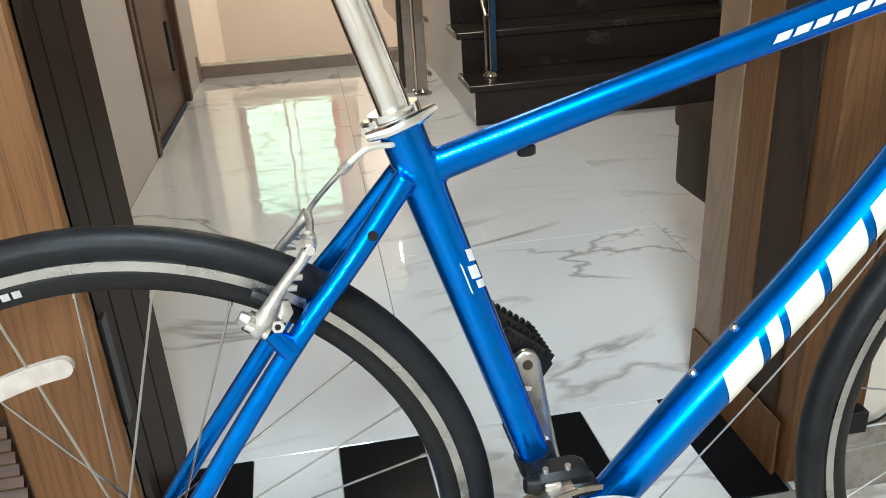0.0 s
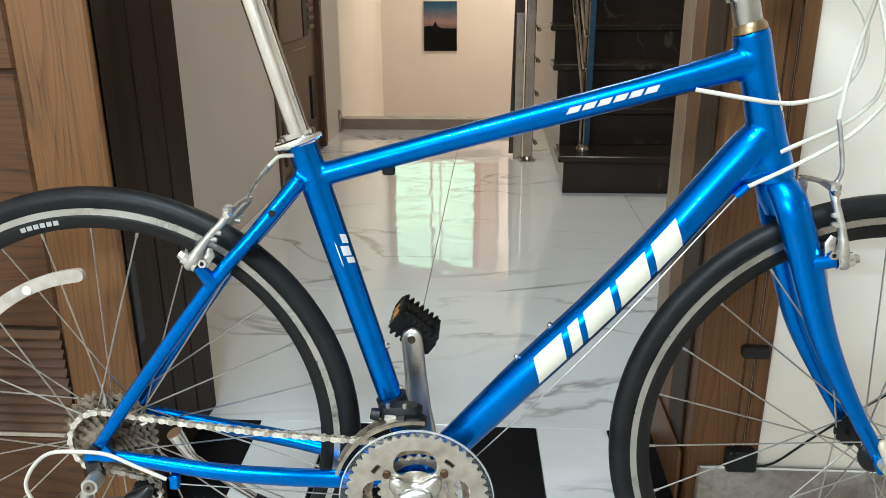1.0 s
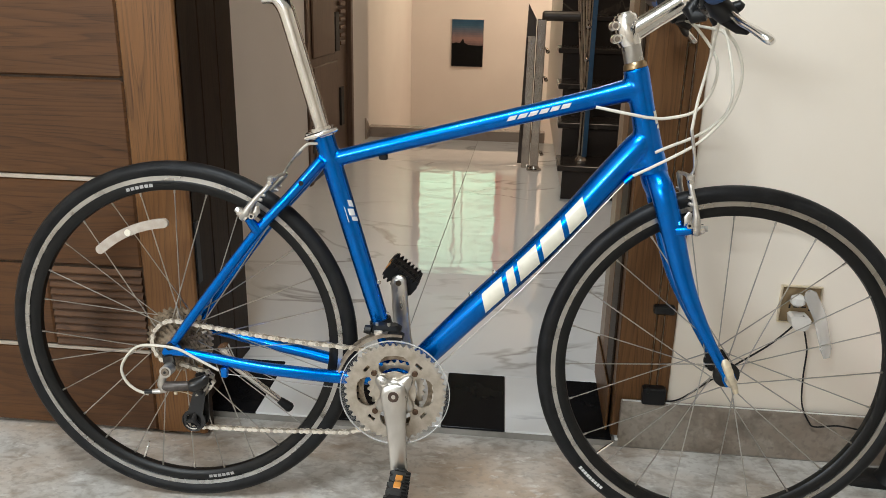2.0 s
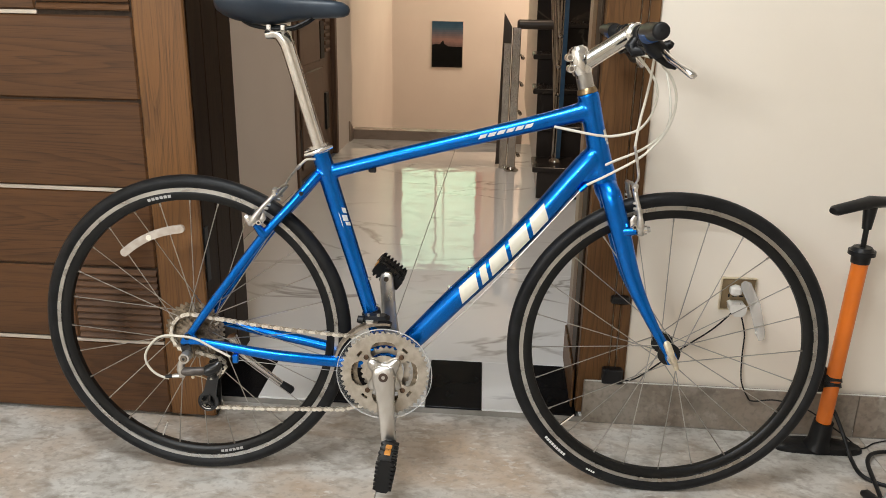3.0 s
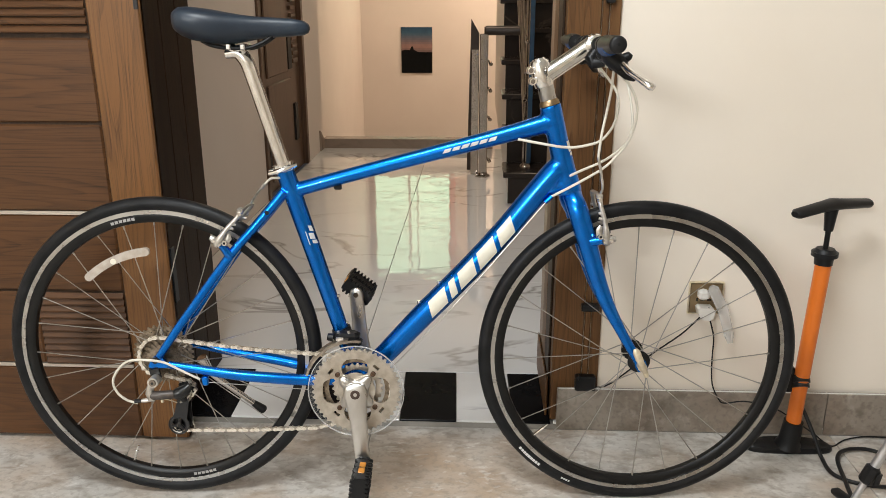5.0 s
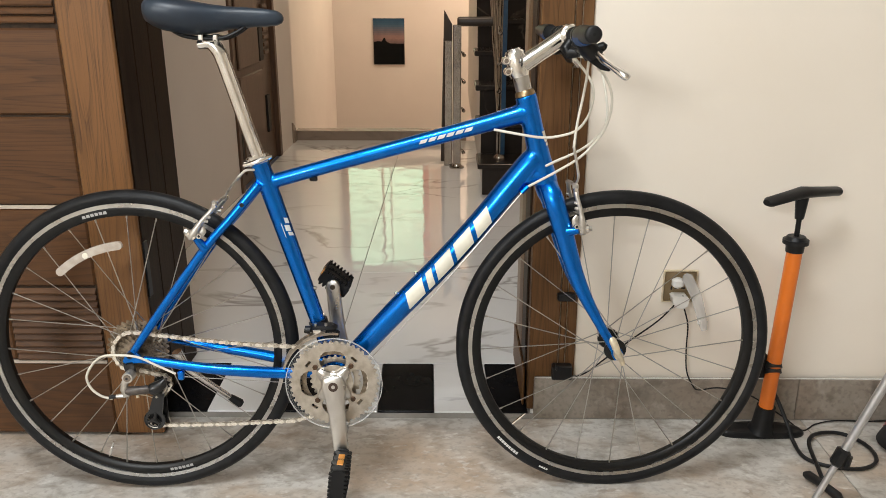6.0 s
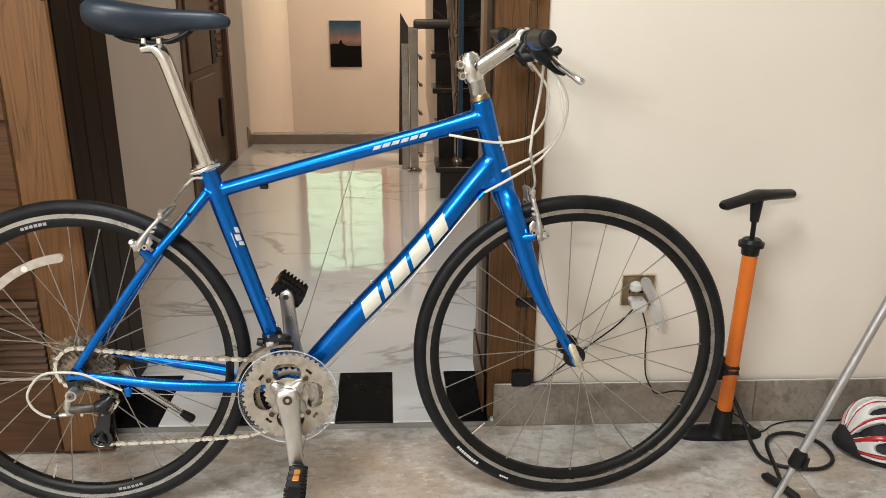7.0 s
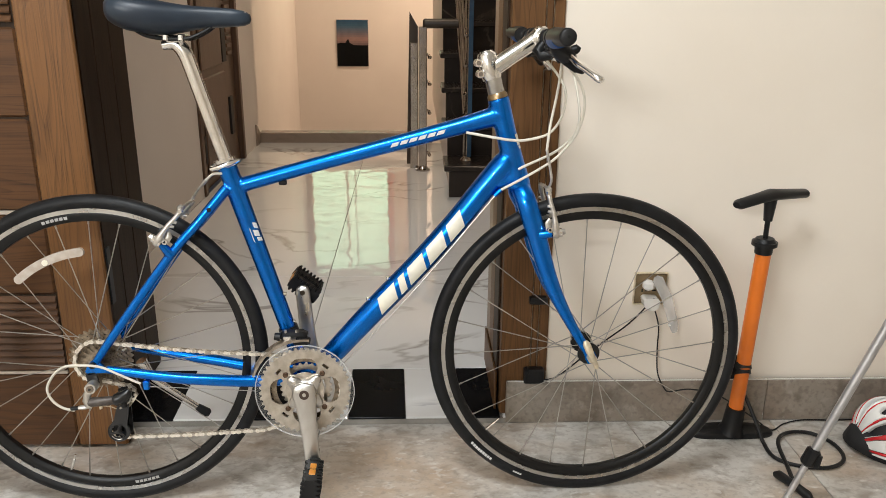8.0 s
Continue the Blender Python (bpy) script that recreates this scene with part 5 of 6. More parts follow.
part("cage_rib", Shape().tube([(0.062, -0.058, 0.240), (0.070, -0.060, 0.246), (0.084, -0.060, 0.258), (0.088, -0.059, 0.268)], [0.0022, 0.0030, 0.0030, 0.0020], 8), GREY_ALLOY, rd)
part("cage_rib", Shape().tube([at(k, -0.0570) for k in arc(PULLEY_B, 0.0170, 215, 290, 8)], 0.0010, 6), GREY_ALLOY, rd)
for c in (PULLEY_A, PULLEY_B):
    part("pulley", Shape().plate_ring(toothed(c, 0.0185, 11, 0.004), circle(c, 0.004, 44), -0.047, -0.040), BLACK_PLASTIC, rd)
    part("pulley_bolt", Shape().turn([(0.0028, -0.0572), (0.0036, -0.0555), (0.0036, -0.034)], 12, at(c)), ALLOY, rd)
part("adjuster", Shape().tube([(0.010, -0.082, 0.257), (-0.003, -0.083, 0.2555), (-0.012, -0.084, 0.255)], [0.0045, 0.0050, 0.0035], 10), GREY_ALLOY, rd)
part("adjuster_collar", Shape().tube([(-0.010, -0.084, 0.255), (-0.024, -0.085, 0.2545)], 0.0042, 10), BLACK_PLASTIC, rd)
part("limit_screw", Shape().tube([(0.034, -0.084, 0.258), (0.035, -0.085, 0.2525)], 0.0034, 8), BRASSY, rd, "brass limit screw")
part("inner_wire", Shape().tube(smooth_path([(0.010, -0.083, 0.2575), (0.030, -0.083, 0.259), (0.050, -0.078, 0.254), (0.060, -0.072, 0.246)], 5), 0.0010, 6), BRASSY, rd)
FD_STEEL = material("dull_cage_steel", (0.42, 0.37, 0.31), 0.38, 0.9, dark=(0.24, 0.20, 0.16), scale=(60, 60, 60))
fd = part("front_derailleur", Shape().tube([(0.4015, 0, 0.392), (0.4075, 0, 0.372)], 0.0205, 24), BLACK_PLASTIC, bicycle, "silver and black front derailleur over the chainrings")
for name, y, r0, r1, a0, a1 in (("outer_cage", -0.0605, 0.1120, 0.1070, 163, 84), ("inner_cage", -0.0420, 0.1150, 0.1060, 158, 88)):
    part(name, Shape().prism(arc(BB, r0, a0, a1, 18) + arc(BB, r1, a1, a0, 18), y - 0.0009, y + 0.0009), FD_STEEL, fd, "curved steel cage plate")
part("cage_bridge", Shape().prism(arc(BB, 0.1140, 124, 98, 8) + arc(BB, 0.1125, 98, 124, 8), -0.060, -0.042), FD_STEEL, fd)
part("tail_bridge", Shape().tube([at((BB[0] + 0.109 * math.cos(radians(161)), BB[1] + 0.109 * math.sin(radians(161))), y) for y in (-0.060, -0.040)], 0.003, 8), FD_STEEL, fd)
part("mount", Shape().box((0.388, -0.048, 0.376), (0.446, -0.014, 0.394), 0.006).tube([(0.380, -0.046, 0.388), (0.392, -0.046, 0.386)], [0.0075, 0.0090], 14).box((0.418, -0.056, 0.368), (0.452, -0.026, 0.383), 0.005), BLACK_PLASTIC, fd, "black mounting body")
part("mount_plate", Shape().box((0.398, -0.0520, 0.380), (0.414, -0.0480, 0.388), 0.001), GREY_ALLOY, fd)
for u in (0.402, 0.424):
    part("limit_screw", Shape().tube([(u, -0.040, 0.392), (u, -0.040, 0.3985)], 0.0030, 8), GREY_ALLOY, fd)

# kickstand
kick = part("kickstand", Shape().tube([(0.070, 0.070, 0.292), (0.082, 0.080, 0.258), (0.090, 0.086, 0.240), (0.180, 0.104, 0.160), (0.186, 0.105, 0.155)], [0.012, 0.009, 0.0070, 0.0064, 0.006], 14), ALLOY, bicycle, "silver kickstand with a black rubber foot")
part("kickstand_foot", Shape().tube([(0.174, 0.103, 0.165), (0.180, 0.104, 0.160), (0.195, 0.107, 0.147), (0.198, 0.108, 0.144)], [0.0075, 0.0088, 0.0108, 0.008], 14), BLACK_PLASTIC, kick)

# brakes


def v_brake(name, pivot, top, axis, boss):
    """A pair of brake arms that pivot on an axis along the bicycle, with slotted pad holders, pads, bolts and link."""
    base = None
    p, q, ax = Vector(at(pivot)), Vector(at(top)), Vector(at(axis)).normalized()
    run = (q - p)
    for side in (-1, 1):
        def spot(k, off, w):
            c = p + run * k + ax * off
            return (c.x, side * w, c.z)
        arm = Shape().tube([spot(-0.10, 0, 0.050), spot(-0.06, 0, 0.051), spot(0.10, 0.000, 0.0525), spot(0.30, 0.002, 0.0525), spot(0.55, 0.002, 0.051), spot(0.80, 0.000, 0.048), spot(1.0, 0, 0.044), spot(1.05, 0, 0.043)], [0.0060, 0.0085, 0.0085, 0.0056, 0.0046, 0.0046, 0.0056, 0.0034], 10, True, 1.15)
        arm.tube([spot(0.52, -0.001, 0.050), spot(0.56, -0.0085, 0.050)], [0.0042, 0.0028], 8).tube([spot(0.66, -0.001, 0.050), spot(0.69, -0.0075, 0.050)], [0.0038, 0.0026], 8)
        ob = part("brake_arm" if base else name, arm, GREY_ALLOY, base or bicycle, "" if base else "grey alloy linear-pull rim brake", 45)
        base = base or ob
        a, b = p - ax * 0.008, p + ax * 0.0115
        part("pivot_sleeve", Shape().tube([(a.x, side * 0.051, a.z), (b.x, side * 0.051, b.z)], [0.0092, 0.0088], 18), ALLOY, base)
        c = p + ax * 0.0185
        part("pivot_bolt", Shape().tube([(b.x, side * 0.051, b.z), (c.x, side * 0.051, c.z)], [0.0062, 0.0052], 6), GREY_ALLOY, base)
        part("pivot_boss", Shape().tube([(boss[0], side * boss[2], boss[1]), (a.x, side * 0.051, a.z)], [0.0105, 0.0072], 14), BLUE, base)
        part("pad_holder", Shape().tube([spot(-0.02, -0.010, 0.048), spot(0.02, -0.012, 0.048), spot(0.27, -0.011, 0.047), spot(0.36, -0.006, 0.047)], [0.0055, 0.0075, 0.0070, 0.0040], 10, True, 0.45), GREY_ALLOY, base, "slotted grey pad holder")
        m = Vector(spot(0.11, -0.0115, 0.05))
        part("pad_bolt", Shape().turn([(0.0066, side * -0.028), (0.0066, side * 0.003), (0.0058, side * 0.007)], 6, tuple(m)), ALLOY, base)
        part("bolt_socket", Shape().turn([(0.0026, side * 0.0066), (0.0026, side * 0.0076)], 10, tuple(m)), BLACK_PLASTIC, base)
        pad = [m + Vector((math.copysign(1, ax.x) * 0, 0, 0)) + (Vector((-ax.z, 0, ax.x)).cross(Vector((0, 1, 0)))) * k for k in (-0.026, -0.022, 0.0, 0.026, 0.029)]
        part("brake_pad", Shape().tube([(k.x, side * 0.0180, k.z) for k in pad], [0.0040, 0.0058, 0.0062, 0.0058, 0.004], 10, True, 0.8), BLACK_PLASTIC, base, "black rubber brake pad")
        part("arm_bolt", Shape().turn([(0.0045, 0.0 + side * 0.042), (0.0050, side * 0.050), (0.0040, side * 0.054)], 12, at(top)), ALLOY, base)
    part("link", Shape().tube([(top[0], -0.044, top[1] + 0.002), (top[0] + ax.z * 0.004, 0.0, top[1] + 0.006), (top[0], 0.044, top[1] + 0.002)], 0.0034, 10), GREY_ALLOY, base)
    part("link_head", Shape().box((top[0] - 0.006, -0.052, top[1] - 0.001), (top[0] + 0.006, -0.036, top[1] + 0.012), 0.003), GREY_ALLOY, base)
    return base


v_brake("rear_brake", (0.1635, 0.5905), (0.2110, 0.6500), (-0.80, 0.60), (0.1850, 0.5610, 0.043))
v_brake("front_brake", (0.9515, 0.6020), (0.9340, 0.6840), (0.985, 0.15), (0.9200, 0.5960, 0.044))


def cable(name, points, r, parent, mat=None):
    return part(name, Shape().tube(smooth_path(points, 8), r, 8), mat or CABLE, parent)


cable("rear_brake_cable", [(0.290, -0.012, 0.7185), (0.2855, -0.015, 0.7184), (0.2698, -0.008, 0.7164), (0.2587, 0.0, 0.7085), (0.2480, 0.0075, 0.6980)], 0.0026, frame_ob)
part("ferrule", Shape().tube([(0.2530, 0.004, 0.7030), (0.2440, 0.010, 0.6940)], 0.0040, 10), GREY_ALLOY, frame_ob)
cable("brake_noodle", [(0.2460, 0.009, 0.6960), (0.2373, 0.014, 0.6871), (0.2231, 0.026, 0.6702), (0.2116, 0.036, 0.6545)], 0.0024, frame_ob, GREY_ALLOY)
cable("rear_gear_cable", [(0.110, -0.064, 0.2965), (0.0735, -0.072, 0.3197), (0.0421, -0.080, 0.3402), (0.0102, -0.088, 0.3479), (-0.0237, -0.092, 0.3477), (-0.0465, -0.092, 0.3311), (-0.0622, -0.092, 0.3031), (-0.0571, -0.090, 0.2768), (-0.0401, -0.086, 0.2574), (-0.0181, -0.083, 0.2490)], 0.0026, frame_ob)
cable("gear_wire", [(0.335, -0.046, 0.268), (0.126, -0.064, 0.290)], 0.0009, frame_ob, SPOKE)
cable("down_tube_wire", [(0.831, -0.019, 0.674), (0.66, -0.026, 0.470), (0.478, -0.024, 0.275)], 0.0010, frame_ob, SPOKE)
cable("shift_cable", [(0.945, -0.115, 0.938), (0.957, -0.090, 0.924), (0.971, -0.080, 0.911), (0.985, -0.070, 0.890), (0.994, -0.060, 0.864), (0.993, -0.055, 0.833), (0.983, -0.050, 0.800), (0.961, -0.050, 0.770), (0.935, -0.047, 0.745), (0.892, -0.040, 0.717), (0.842, -0.020, 0.685)], 0.0027, bar)
part("cable_stop", Shape().tube([(0.842, -0.019, 0.6855), (0.829, -0.018, 0.6725)], 0.0048, 10), BLUE, frame_ob)
cable("brake_cable", [(0.938, -0.105, 0.940), (0.939, -0.090, 0.928), (0.941, -0.070, 0.902), (0.938, -0.055, 0.862), (0.931, -0.050, 0.817), (0.926, -0.050, 0.768)], 0.0027, bar)
cable("front_noodle", [(0.926, -0.050, 0.770), (0.932, -0.050, 0.743), (0.938, -0.048, 0.710), (0.935, -0.040, 0.694), (0.932, -0.020, 0.692), (0.933, 0.020, 0.688)], 0.0028, bar, GREY_ALLOY)
cable("rear_brake_housing", [(0.928, 0.090, 0.950), (0.937, 0.055, 0.940), (0.966, 0.030, 0.899), (0.972, 0.010, 0.871), (0.966, -0.005, 0.843), (0.953, -0.015, 0.817), (0.930, -0.022, 0.796), (0.888, -0.028, 0.786), (0.860, -0.030, 0.786), (0.831, -0.030, 0.790), (0.770, -0.020, 0.800)], 0.0027, bar)
cable("front_gear_cable", [(0.945, 0.110, 0.944), (0.975, 0.060, 0.935), (0.987, 0.040, 0.926), (0.995, 0.030, 0.895), (1.000, 0.020, 0.863), (1.002, 0.010, 0.826), (0.992, 0.000, 0.795), (0.970, -0.010, 0.775), (0.941, -0.015, 0.756), (0.897, -0.020, 0.737), (0.875, -0.022, 0.727)], 0.0027, bar)
decal("head_badge", [(0.8360, 0.858, 0.0205), (0.851, 0.80, 0.0202), (0.867, 0.738, 0.0222)], 0.068, 0.090, 44, 136, 0.0, CREAM, frame_ob, n=9)
decal("head_badge", [(0.8360, 0.858, 0.0205), (0.851, 0.80, 0.0202), (0.867, 0.738, 0.0222)], 0.092, 0.098, 50, 130, 0.0, CREAM, frame_ob, n=9)

# quick releases and wheel reflector
part("quick_release", Shape().tube([(1.036, -0.056, 0.336), (1.036, -0.072, 0.336)], 0.0095, 16).tube([(1.046, -0.070, 0.316), (1.042, -0.074, 0.326), (1.035, -0.078, 0.340), (1.026, -0.080, 0.358), (1.019, -0.079, 0.374), (1.0165, -0.078, 0.380)], [0.0045, 0.0055, 0.0058, 0.0078, 0.0078, 0.0040], 12, True, 0.6), BRASSY, front_wheel, "silver quick-release lever")
part("axle_nut", Shape().tube([(0.021, -0.064, 0.340), (0.021, -0.072, 0.340)], 0.0070, 12), BLACK_PLASTIC, rear_wheel)
def rim_end(a, turn):
    c = (RW[0] + 0.22375 * math.cos(radians(a)), RW[1] + 0.22375 * math.sin(radians(a)))
    return arc(c, 0.00875, a + turn, a + turn + 180, 8)


refl = arc(RW, 0.2150, 132, 96.5, 10) + rim_end(96.5, 180) + arc(RW, 0.2325, 96.5, 132, 10) + rim_end(132, 0)
part("wheel_reflector", Shape().prism(refl, -0.013, -0.005), LENS_WHITE, rear_wheel, "white plastic spoke reflector")
part("reflector_boss", Shape().turn([(0.006, -0.0145), (0.007, -0.012)], 14, at((RW[0] + 0.222 * math.cos(radians(115)), RW[1] + 0.222 * math.sin(radians(115))))), CREAM, rear_wheel)


def rim_blocks(centre, parent, start, step, count, r0, r1, side_y, mat):
    for k in range(count):
        a = start - step * k
        part("rim_decal", Shape().prism(arc(centre, r0, a, a - step * 0.75, 3) + arc(centre, r1, a - step * 0.75, a, 3), side_y - 0.0004, side_y), mat, parent)


GREY_DECAL = material("grey_decal", (0.42, 0.41, 0.40), 0.4)
rim_blocks(RW, rear_wheel, 108, 1.75, 6, 0.2925, 0.2985, -0.0116, GREY_DECAL)
rim_blocks(RW, rear_wheel, 288, 1.75, 6, 0.2925, 0.2985, -0.0116, GREY_DECAL)
rim_blocks(FW, front_wheel, 232, 1.25, 9, 0.3205, 0.3265, -0.0158, WHITE_DECAL)
rim_blocks(FW, front_wheel, 246, 1.0, 4, 0.3205, 0.3245, -0.0158, WHITE_DECAL)


# ---- things by the wall ----
ORANGE = material("orange_tube", (0.80, 0.185, 0.012), 0.38, scale=(10, 10, 10), coat=0.3)
pump = thing("floor_pump", "orange floor pump with a black handle and base", "pump", pose(1.488, 0.196, FLOOR_Z))
def pump_base(k, z):
    """One ring of the foot plate: a long oval, broader in the middle."""
    return [(0.108 * k * math.copysign(abs(math.cos(t)) ** 0.8, math.cos(t)), 0.036 + 0.032 * k * math.copysign(abs(math.sin(t)) ** 0.85, math.sin(t)) - 0.004 * math.cos(2 * t), z) for t in (2 * math.pi * k2 / 40 for k2 in range(40))]


part("base", Shape().ring_strip([pump_base(0.97, 0.0), pump_base(1.0, 0.004), pump_base(0.99, 0.010), pump_base(0.93, 0.0155), pump_base(0.5, 0.019)]), BLACK_PLASTIC, pump, "black plastic foot plate", 50)
part("socket", Shape().tube([(-0.004, 0.030, 0.012), (-0.002, 0.029, 0.03), (0.001, 0.026, 0.085)], [0.034, 0.026, 0.023], 24), BLACK_PLASTIC, pump)
barrel = part("barrel", Shape().tube([(0.0, 0.0275, 0.06), (0.002, 0, 0.516)], 0.0178, 32), ORANGE, pump, "glossy orange steel tube")
part("strap", Shape().tube([(0.0, 0.013, 0.184), (0.0, 0.025, 0.200)], 0.0202, 28).tube([(0.0, 0.013, 0.198), (0.0, 0.023, 0.212)], 0.0199, 28), BLACK_PLASTIC, barrel, "black strap")
part("gauge_clip", Shape().box((-0.034, 0.020, 0.165), (-0.014, 0.040, 0.232), 0.004), BLACK_PLASTIC, barrel, "small black side clip")
part("collar", Shape().tube([(0.001, 0, 0.508), (0.001, 0, 0.526), (0.001, 0, 0.528), (0.001, 0, 0.538)], [0.020, 0.021, 0.029, 0.029], 28).tube([(0.001, 0, 0.538), (0.001, 0, 0.546)], [0.026, 0.020], 24), BLACK_PLASTIC, pump)
part("rod", Shape().tube([(0.001, 0, 0.52), (0.001, 0, 0.605)], 0.006, 12), BLACK_ALLOY, pump)
part("handle", Shape().tube([(0.001, 0, 0.588), (0.001, 0, 0.640)], [0.010, 0.015], 16).tube([(-0.098, -0.048, 0.638), (-0.090, -0.044, 0.639), (-0.025, -0.012, 0.647), (0.001, 0.0, 0.650), (0.028, 0.012, 0.648), (0.100, 0.045, 0.642), (0.106, 0.048, 0.641)], [0.007, 0.0115, 0.0125, 0.0140, 0.0125, 0.0110, 0.007], 16, True, 1.5), BLACK_PLASTIC, pump)
hose = part("hose", Shape().tube(smooth_path([(0.012, 0.045, 0.13), (0.03, 0.035, 0.10), (0.048, 0.0, 0.05), (0.058, -0.028, 0.014), (0.063, -0.085, 0.007), (0.108, -0.122, 0.007), (0.18, -0.130, 0.007), (0.231, -0.095, 0.007), (0.240, -0.030, 0.007), (0.203, 0.022, 0.008), (0.14, 0.020, 0.010), (0.092, -0.035, 0.018), (0.070, -0.135, 0.016), (0.055, -0.215, 0.012)], 8), 0.0049, 10), BLACK_PLASTIC, pump, "black rubber hose")
part("hose_head", Shape().tube([(0.028, -0.160, 0.012), (0.034, -0.168, 0.015), (0.052, -0.210, 0.016), (0.066, -0.248, 0.014), (0.070, -0.258, 0.012)], [0.006, 0.011, 0.0095, 0.011, 0.006], 12), BLACK_PLASTIC, hose)

# wall socket with adapters
PLATE = material("brushed_gold_plate", (0.36, 0.27, 0.16), 0.30, 0.8, scale=(40, 3, 3))
socket = thing("wall_socket", "brushed metal wall socket with white adapters plugged in", "socket", pose(1.226, WALL_F, 0.310))
part("plate", Shape().box((0.003, -0.007, 0.003), (0.083, 0, 0.083), 0.002), PLATE, socket)
for x0, x1, z0, z1 in ((0, 0.003, 0, 0.086), (0.083, 0.086, 0, 0.086), (0.003, 0.083, 0, 0.003), (0.003, 0.083, 0.083, 0.086)):
    part("plate_edge", Shape().box((x0, -0.010, z0), (x1, 0, z1), 0.0008), BRASSY, socket, "pale brass edge")
for x, z, w, h in ((0.020, 0.034, 0.004, 0.009), (0.030, 0.036, 0.012, 0.004), (0.047, 0.036, 0.010, 0.004), (0.062, 0.030, 0.007, 0.004), (0.034, 0.042, 0.004, 0.004)):
    part("pin_hole", Shape().box((x, -0.0078, z), (x + w, -0.0068, z + h), 0.0004), BLACK_PLASTIC, socket)
WHITE_PLASTIC = material("white_plastic", (0.8, 0.78, 0.74), 0.3, scale=(10, 10, 10))
part("plug", Shape().box((0.019, -0.034, 0.045), (0.046, -0.008, 0.071), 0.006), WHITE_PLASTIC, socket, "white adapter plug")
part("plug", Shape().prism([(0.018, 0.024), (0.024, 0.028), (0.055, 0.027), (0.061, 0.020), (0.058, 0.002), (0.050, -0.005), (0.032, -0.004), (0.022, 0.006)], -0.040, -0.008), WHITE_PLASTIC, socket, "white adapter plug")
CLEAR_TAG = material("clear_tag", (0.85, 0.84, 0.82), 0.15, alpha=0.35)
part("clear_case", Shape().tube([(0.044, -0.036, 0.086), (0.050, -0.036, 0.078), (0.078, -0.036, 0.028), (0.102, -0.036, -0.045), (0.107, -0.036, -0.066)], [0.006, 0.014, 0.014, 0.012, 0.007], 14, True, 0.35), CLEAR_TAG, socket, "clear plastic case hanging from the plug")
part("case_core", Shape().box((0.088, -0.039, -0.05), (0.104, -0.033, -0.022), 0.003), WHITE_PLASTIC, socket)
part("cord", Shape().tube(smooth_path([(0.049, -0.036, 0.000), (0.060, -0.03, -0.03), (0.071, -0.018, -0.065), (0.073, -0.016, -0.12), (0.077, -0.026, -0.185), (0.096, -0.034, -0.226), (0.112, -0.036, -0.236), (0.165, -0.036, -0.230), (0.24, -0.042, -0.246), (0.33, -0.062, -0.30), (0.372, -0.085, -0.3250), (0.42, -0.055, -0.3250), (0.476, -0.038, -0.3245), (0.56, -0.040, -0.3245), (0.652, -0.038, -0.3245), (0.9, -0.044, -0.3245)], 8), 0.0019, 8), BLACK_PLASTIC, socket, "thin black cord")
part("cord", Shape().tube(smooth_path([(0.046, -0.034, 0.028), (0.010, -0.03, -0.02), (-0.019, -0.020, -0.057), (-0.074, -0.012, -0.107), (-0.13, -0.012, -0.155), (-0.19, -0.022, -0.198), (-0.236, -0.025, -0.205)], 8), 0.0020, 8), BLACK_PLASTIC, socket, "black cord")

# tripod leg standing in front of the wall
tripod = thing("tripod", "silver aluminium tripod with black leg locks", "tripod", pose(1.50, -0.10, FLOOR_Z))
HEAD_T = Vector((0.325, 0.0, 1.00))
TRIPOD_METAL = material("tripod_alloy", (0.62, 0.63, 0.65), 0.36, 0.9, scale=(30, 30, 30), rough_vary=0.06)
for foot in (Vector((-0.036, 0.0, 0.006)), Vector((0.74, 0.16, 0.006)), Vector((0.36, -0.42, 0.006))):
    d = HEAD_T - foot
    leg = part("leg", Shape().tube([foot, foot + d * 0.16], 0.0072, 16).tube([foot + d * 0.14, foot + d], 0.0094, 16), TRIPOD_METAL, tripod, "silver aluminium leg")
    part("leg_lock", Shape().tube([foot + d * 0.122, foot + d * 0.126, foot + d * 0.158, foot + d * 0.162], [0.010, 0.0155, 0.0155, 0.011], 8), BLACK_PLASTIC, leg, "black plastic leg lock")
    part("lock_tab", Shape().tube([foot + d * 0.15 + Vector((0.012, -0.008, 0)), foot + d * 0.125 + Vector((0.016, -0.010, 0))], 0.007, 8), BLACK_PLASTIC, leg)
    part("foot", Shape().tube([foot - Vector((0, 0, 0.006)), foot + d * 0.03], 0.0095, 12), BLACK_PLASTIC, leg)
part("head", Shape().tube([HEAD_T - Vector((0, 0, 0.05)), HEAD_T + Vector((0, 0, 0.10))], 0.026, 20), BLACK_PLASTIC, tripod)

# ---- helmet ----
HELMET_WHITE = material("glossy_white_shell", (0.80, 0.79, 0.77), 0.22, scale=(8, 8, 8), coat=0.5)
HELMET_RED = material("glossy_red_shell", (0.55, 0.012, 0.018), 0.25, scale=(8, 8, 8), coat=0.5)
FOAM = material("black_helmet_foam", (0.012, 0.012, 0.013), 0.7, scale=(60, 60, 60), bump=0.2, bump_scale=300)
helmet = thing("bicycle_helmet", "white and red bicycle helmet with black vents on the floor", "helmet", pose(1.915, 0.150, FLOOR_Z, 0, 0, -6))
HX, HY, HZ = 0.140, 0.105, 0.118


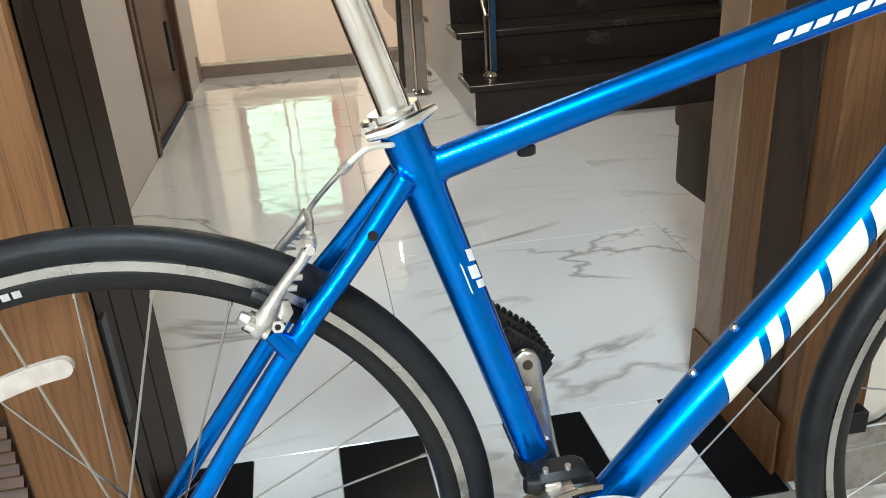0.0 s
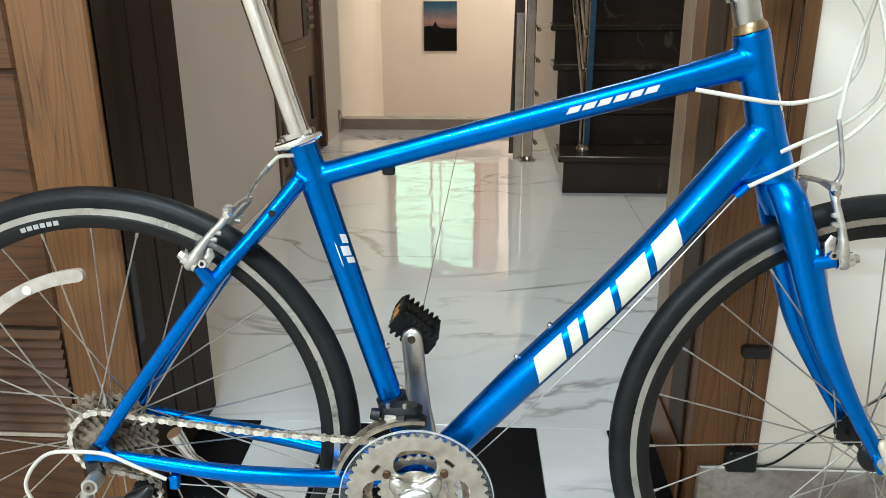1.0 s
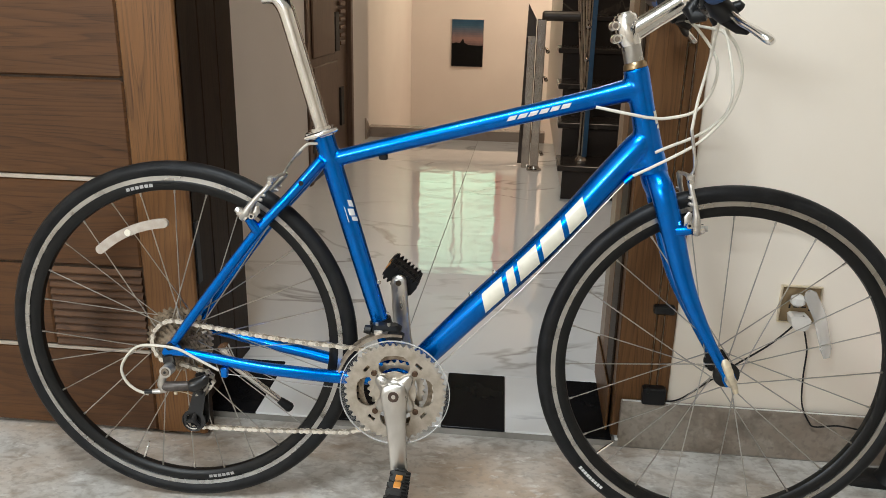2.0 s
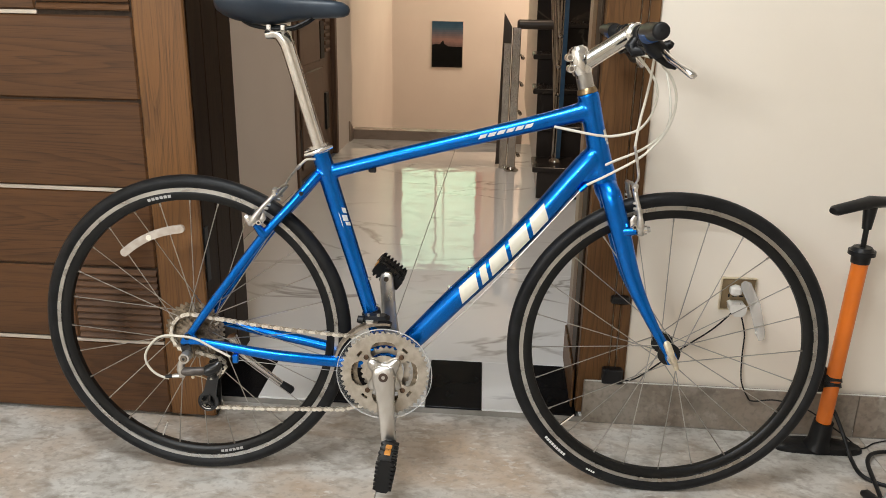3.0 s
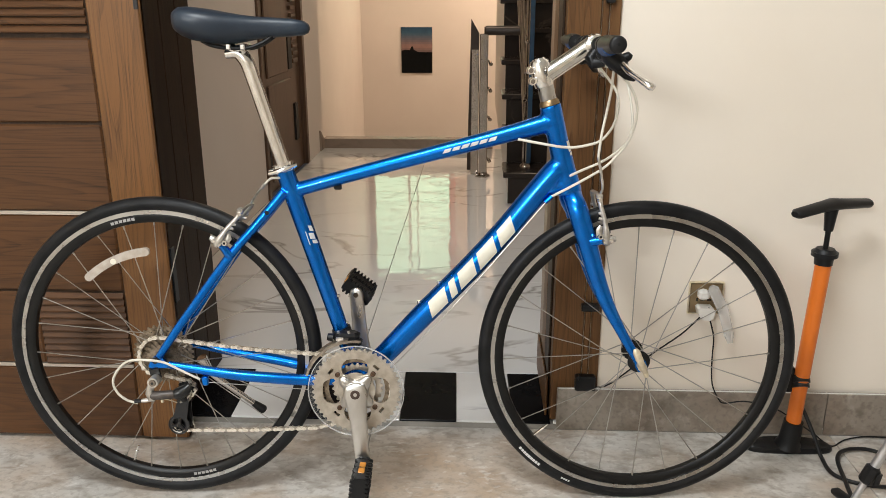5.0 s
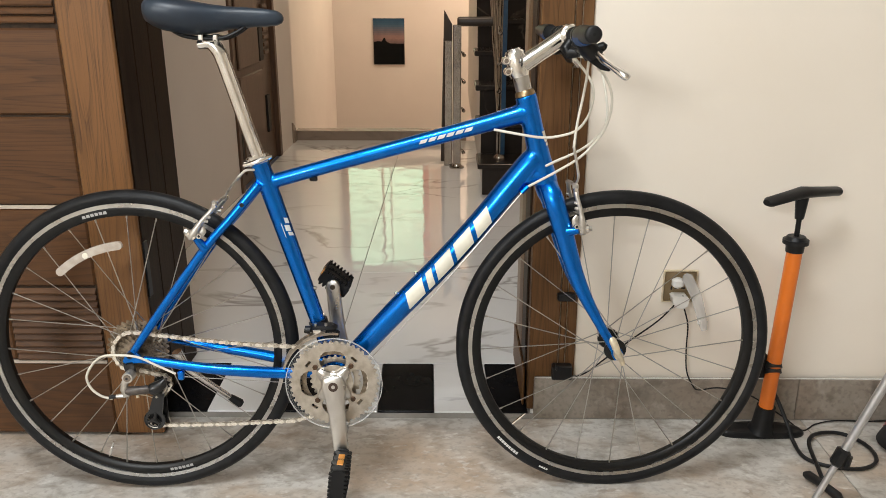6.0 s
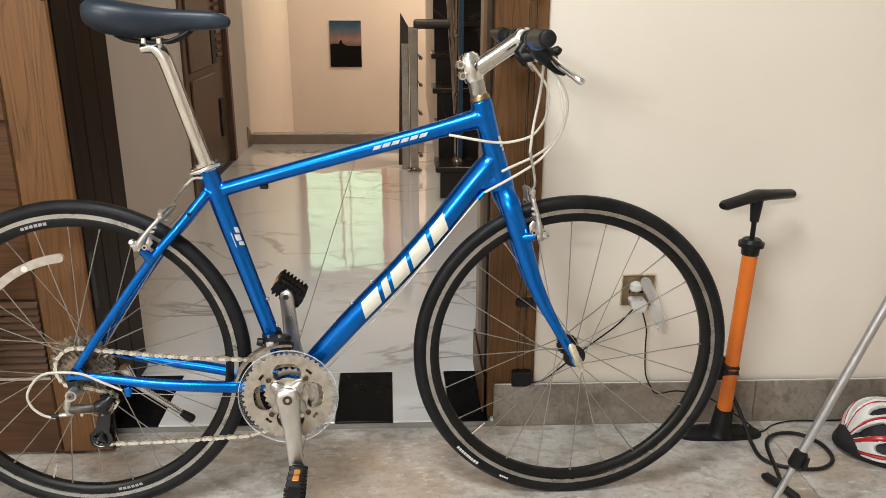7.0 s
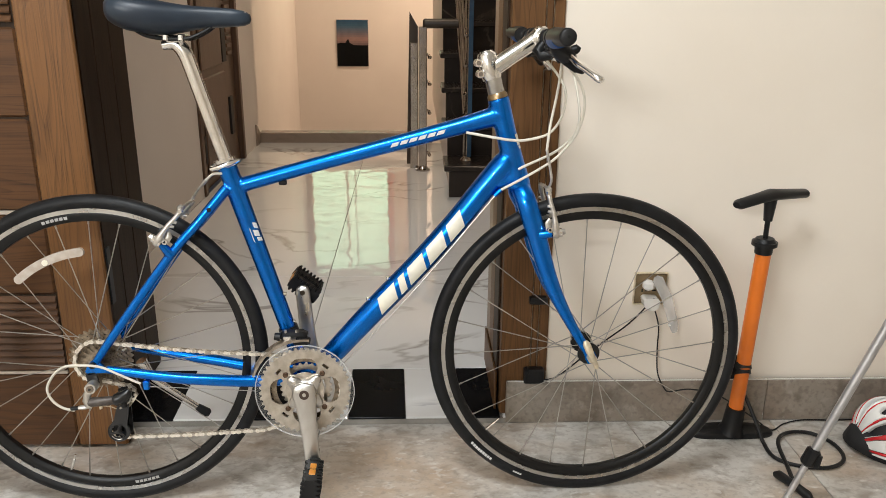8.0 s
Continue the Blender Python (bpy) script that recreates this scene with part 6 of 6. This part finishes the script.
def dome(u, a, k=1.0):
    """A point of the helmet's dome: u along its length from -1 to 1, a the angle round it from one rim to the other."""
    r = math.sqrt(max(0.0, 1 - abs(u) ** 4.2))
    return (HX * k * u, -HY * k * r * math.cos(a), 0.014 + HZ * k * r * math.sin(a) * (1.0 - 0.10 * u))


def strip(name, a0, a1, mat, k0, k1, u0=-0.985, u1=0.985, wave=0.0, label=""):
    """A rib of the shell between two angles, with its own thickness."""
    rings = []
    for i in range(25):
        u = u0 + (u1 - u0) * i / 24
        w = wave * math.sin(i / 24 * math.pi * 3)
        b0, b1 = a0 + w, a1 + w
        rings.append([dome(u, b0, k0), dome(u, b0, k1), dome(u, (b0 + b1) / 2, k1 * 1.012), dome(u, b1, k1), dome(u, b1, k0)])
    return part(name, Shape().ring_strip(rings), mat, helmet, label, 40)


inner = Shape()
inner.ring_strip([[dome(-0.97 + 1.94 * i / 16, math.pi * j / 18, 0.90) for j in range(19)] for i in range(17)], False, False)
part("inner_foam", inner, FOAM, helmet, "black inner foam")
NU, NV = 150, 160


def shell_point(i, j, h):
    return dome(-0.985 + 1.97 * i / NU, 0.05 + (math.pi - 0.10) * j / NV, 1.0 - h)


def vent(i, j):
    """Rows of long oval openings, set off from one another from row to row."""
    u, a = -0.985 + 1.97 * (i + 0.5) / NU, 0.05 + (math.pi - 0.10) * (j + 0.5) / NV
    for row, (c, half) in enumerate(((0.36, 0.125), (0.80, 0.150), (1.28, 0.13), (1.57 + 0.29, 0.13), (2.34, 0.150), (2.78, 0.125))):
        for cu in ((-0.74, -0.22, 0.30, 0.78) if row % 2 else (-0.52, 0.02, 0.56)):
            if abs((u - cu) / 0.225) ** 3 + abs((a - c) / half) ** 3 < 1:
                return True
    return False


def red_band(i, j):
    u, a = -0.985 + 1.97 * (i + 0.5) / NU, 0.05 + (math.pi - 0.10) * (j + 0.5) / NV
    near = min(abs(a - c - 0.02 * math.sin(u * 7)) - half for c, half in ((0.575, 0.060), (1.05, 0.032), (1.57, 0.026), (2.09, 0.032), (2.565, 0.060)))
    return near < 0 or (0.12 < a < 0.20) or (0.12 < math.pi - a < 0.20)


part("shell", Shape().sheet(shell_point, NU, NV, lambda i, j: not vent(i, j) and not red_band(i, j), 0.10), HELMET_WHITE, helmet, "glossy white shell", 50).modifiers.new("rounded", "SMOOTH").iterations = 5
part("red_trim", Shape().sheet(lambda i, j, h: dome(-0.985 + 1.97 * i / NU, 0.05 + (math.pi - 0.10) * j / NV, 1.004 - h), NU, NV, lambda i, j: red_band(i, j) and not vent(i, j), 0.10), HELMET_RED, helmet, "glossy red trim", 50).modifiers.new("rounded", "SMOOTH").iterations = 4
rim = [(HX * 1.03 * math.cos(t), HY * 1.03 * math.sin(t), 0.020 + 0.012 * math.cos(t)) for t in (2 * math.pi * k / 40 for k in range(40))]
part("rim_band", Shape().tube([(x * 0.93, y * 0.93, 0.006) for x, y, z in rim], 0.006, 10, False, 1.0, True), FOAM, helmet, "black lower rim")
for side in (-1, 1):
    part("strap", Shape().tube(smooth_path([(0.02, side * 0.09, 0.02), (0.05, side * 0.115, 0.008), (0.09, side * 0.135, 0.005), (0.14, side * 0.13, 0.006)], 6), 0.007, 8, True, 0.35), FOAM, helmet, "black webbing strap")
visor = part("visor", Shape().ring_strip([[(-HX * (0.95 + 0.20 * q) * math.cos(t), HY * 1.02 * math.sin(t), 0.062 - 0.048 * q) for t in (radians(-66 + 132 * k / 14) for k in range(15))] for q in (0, 0.5, 1.0)], False, False), FOAM, helmet, "black visor")
visor.modifiers.new("thickness", "SOLIDIFY").thickness = 0.004

# ---- floor pieces ----
for i in range(-3, 5):
    for j in range(-7, 1):
        x0, y0 = 0.42 + 1.2 * i, 0.30 + 0.6 * (j - 1)
        x1, y1 = x0 + 1.2, y0 + 0.6
        if x1 > -2.4 and x0 < 3.6:
            slab("floor_tile", max(x0, -2.4), max(y0, -4.2), min(x1, 3.6), min(y1, 0.30), GREY_STONE, floor_room, 0.0009, FLOOR_Z)
x, k = -0.118, 0
while x < DOOR_R:
    tile = slab("border_tile", max(x, HALL_X), 0.30, min(x + 0.152, DOOR_R), 0.580, BLACK_TILE if k % 2 == 0 else WHITE_TILE, floor_hall, 0.0006)
    for v in tile.data.vertices:
        # laid a little out of square
        v.co.x -= 0.002 + 0.0286 * v.co.y
    x, k = x + 0.152, k + 1
for x0, x1 in ((HALL_X, 0.333), (0.333, 1.133), (1.133, 1.933), (1.933, 2.2)):
    for y0, y1 in ((0.580, 1.37), (1.37, 3.37), (3.37, KERB_Y)):
        slab("marble_slab", x0, y0, x1, y1, WHITE_MARBLE, floor_hall, 0.0008)
slab("marble_slab", HALL_X, 0.30, -0.118, 0.580, WHITE_MARBLE, floor_hall, 0.0008)
slab("marble_slab", 0.90, 0.30, 2.2, 0.580, WHITE_MARBLE, floor_hall, 0.0008)
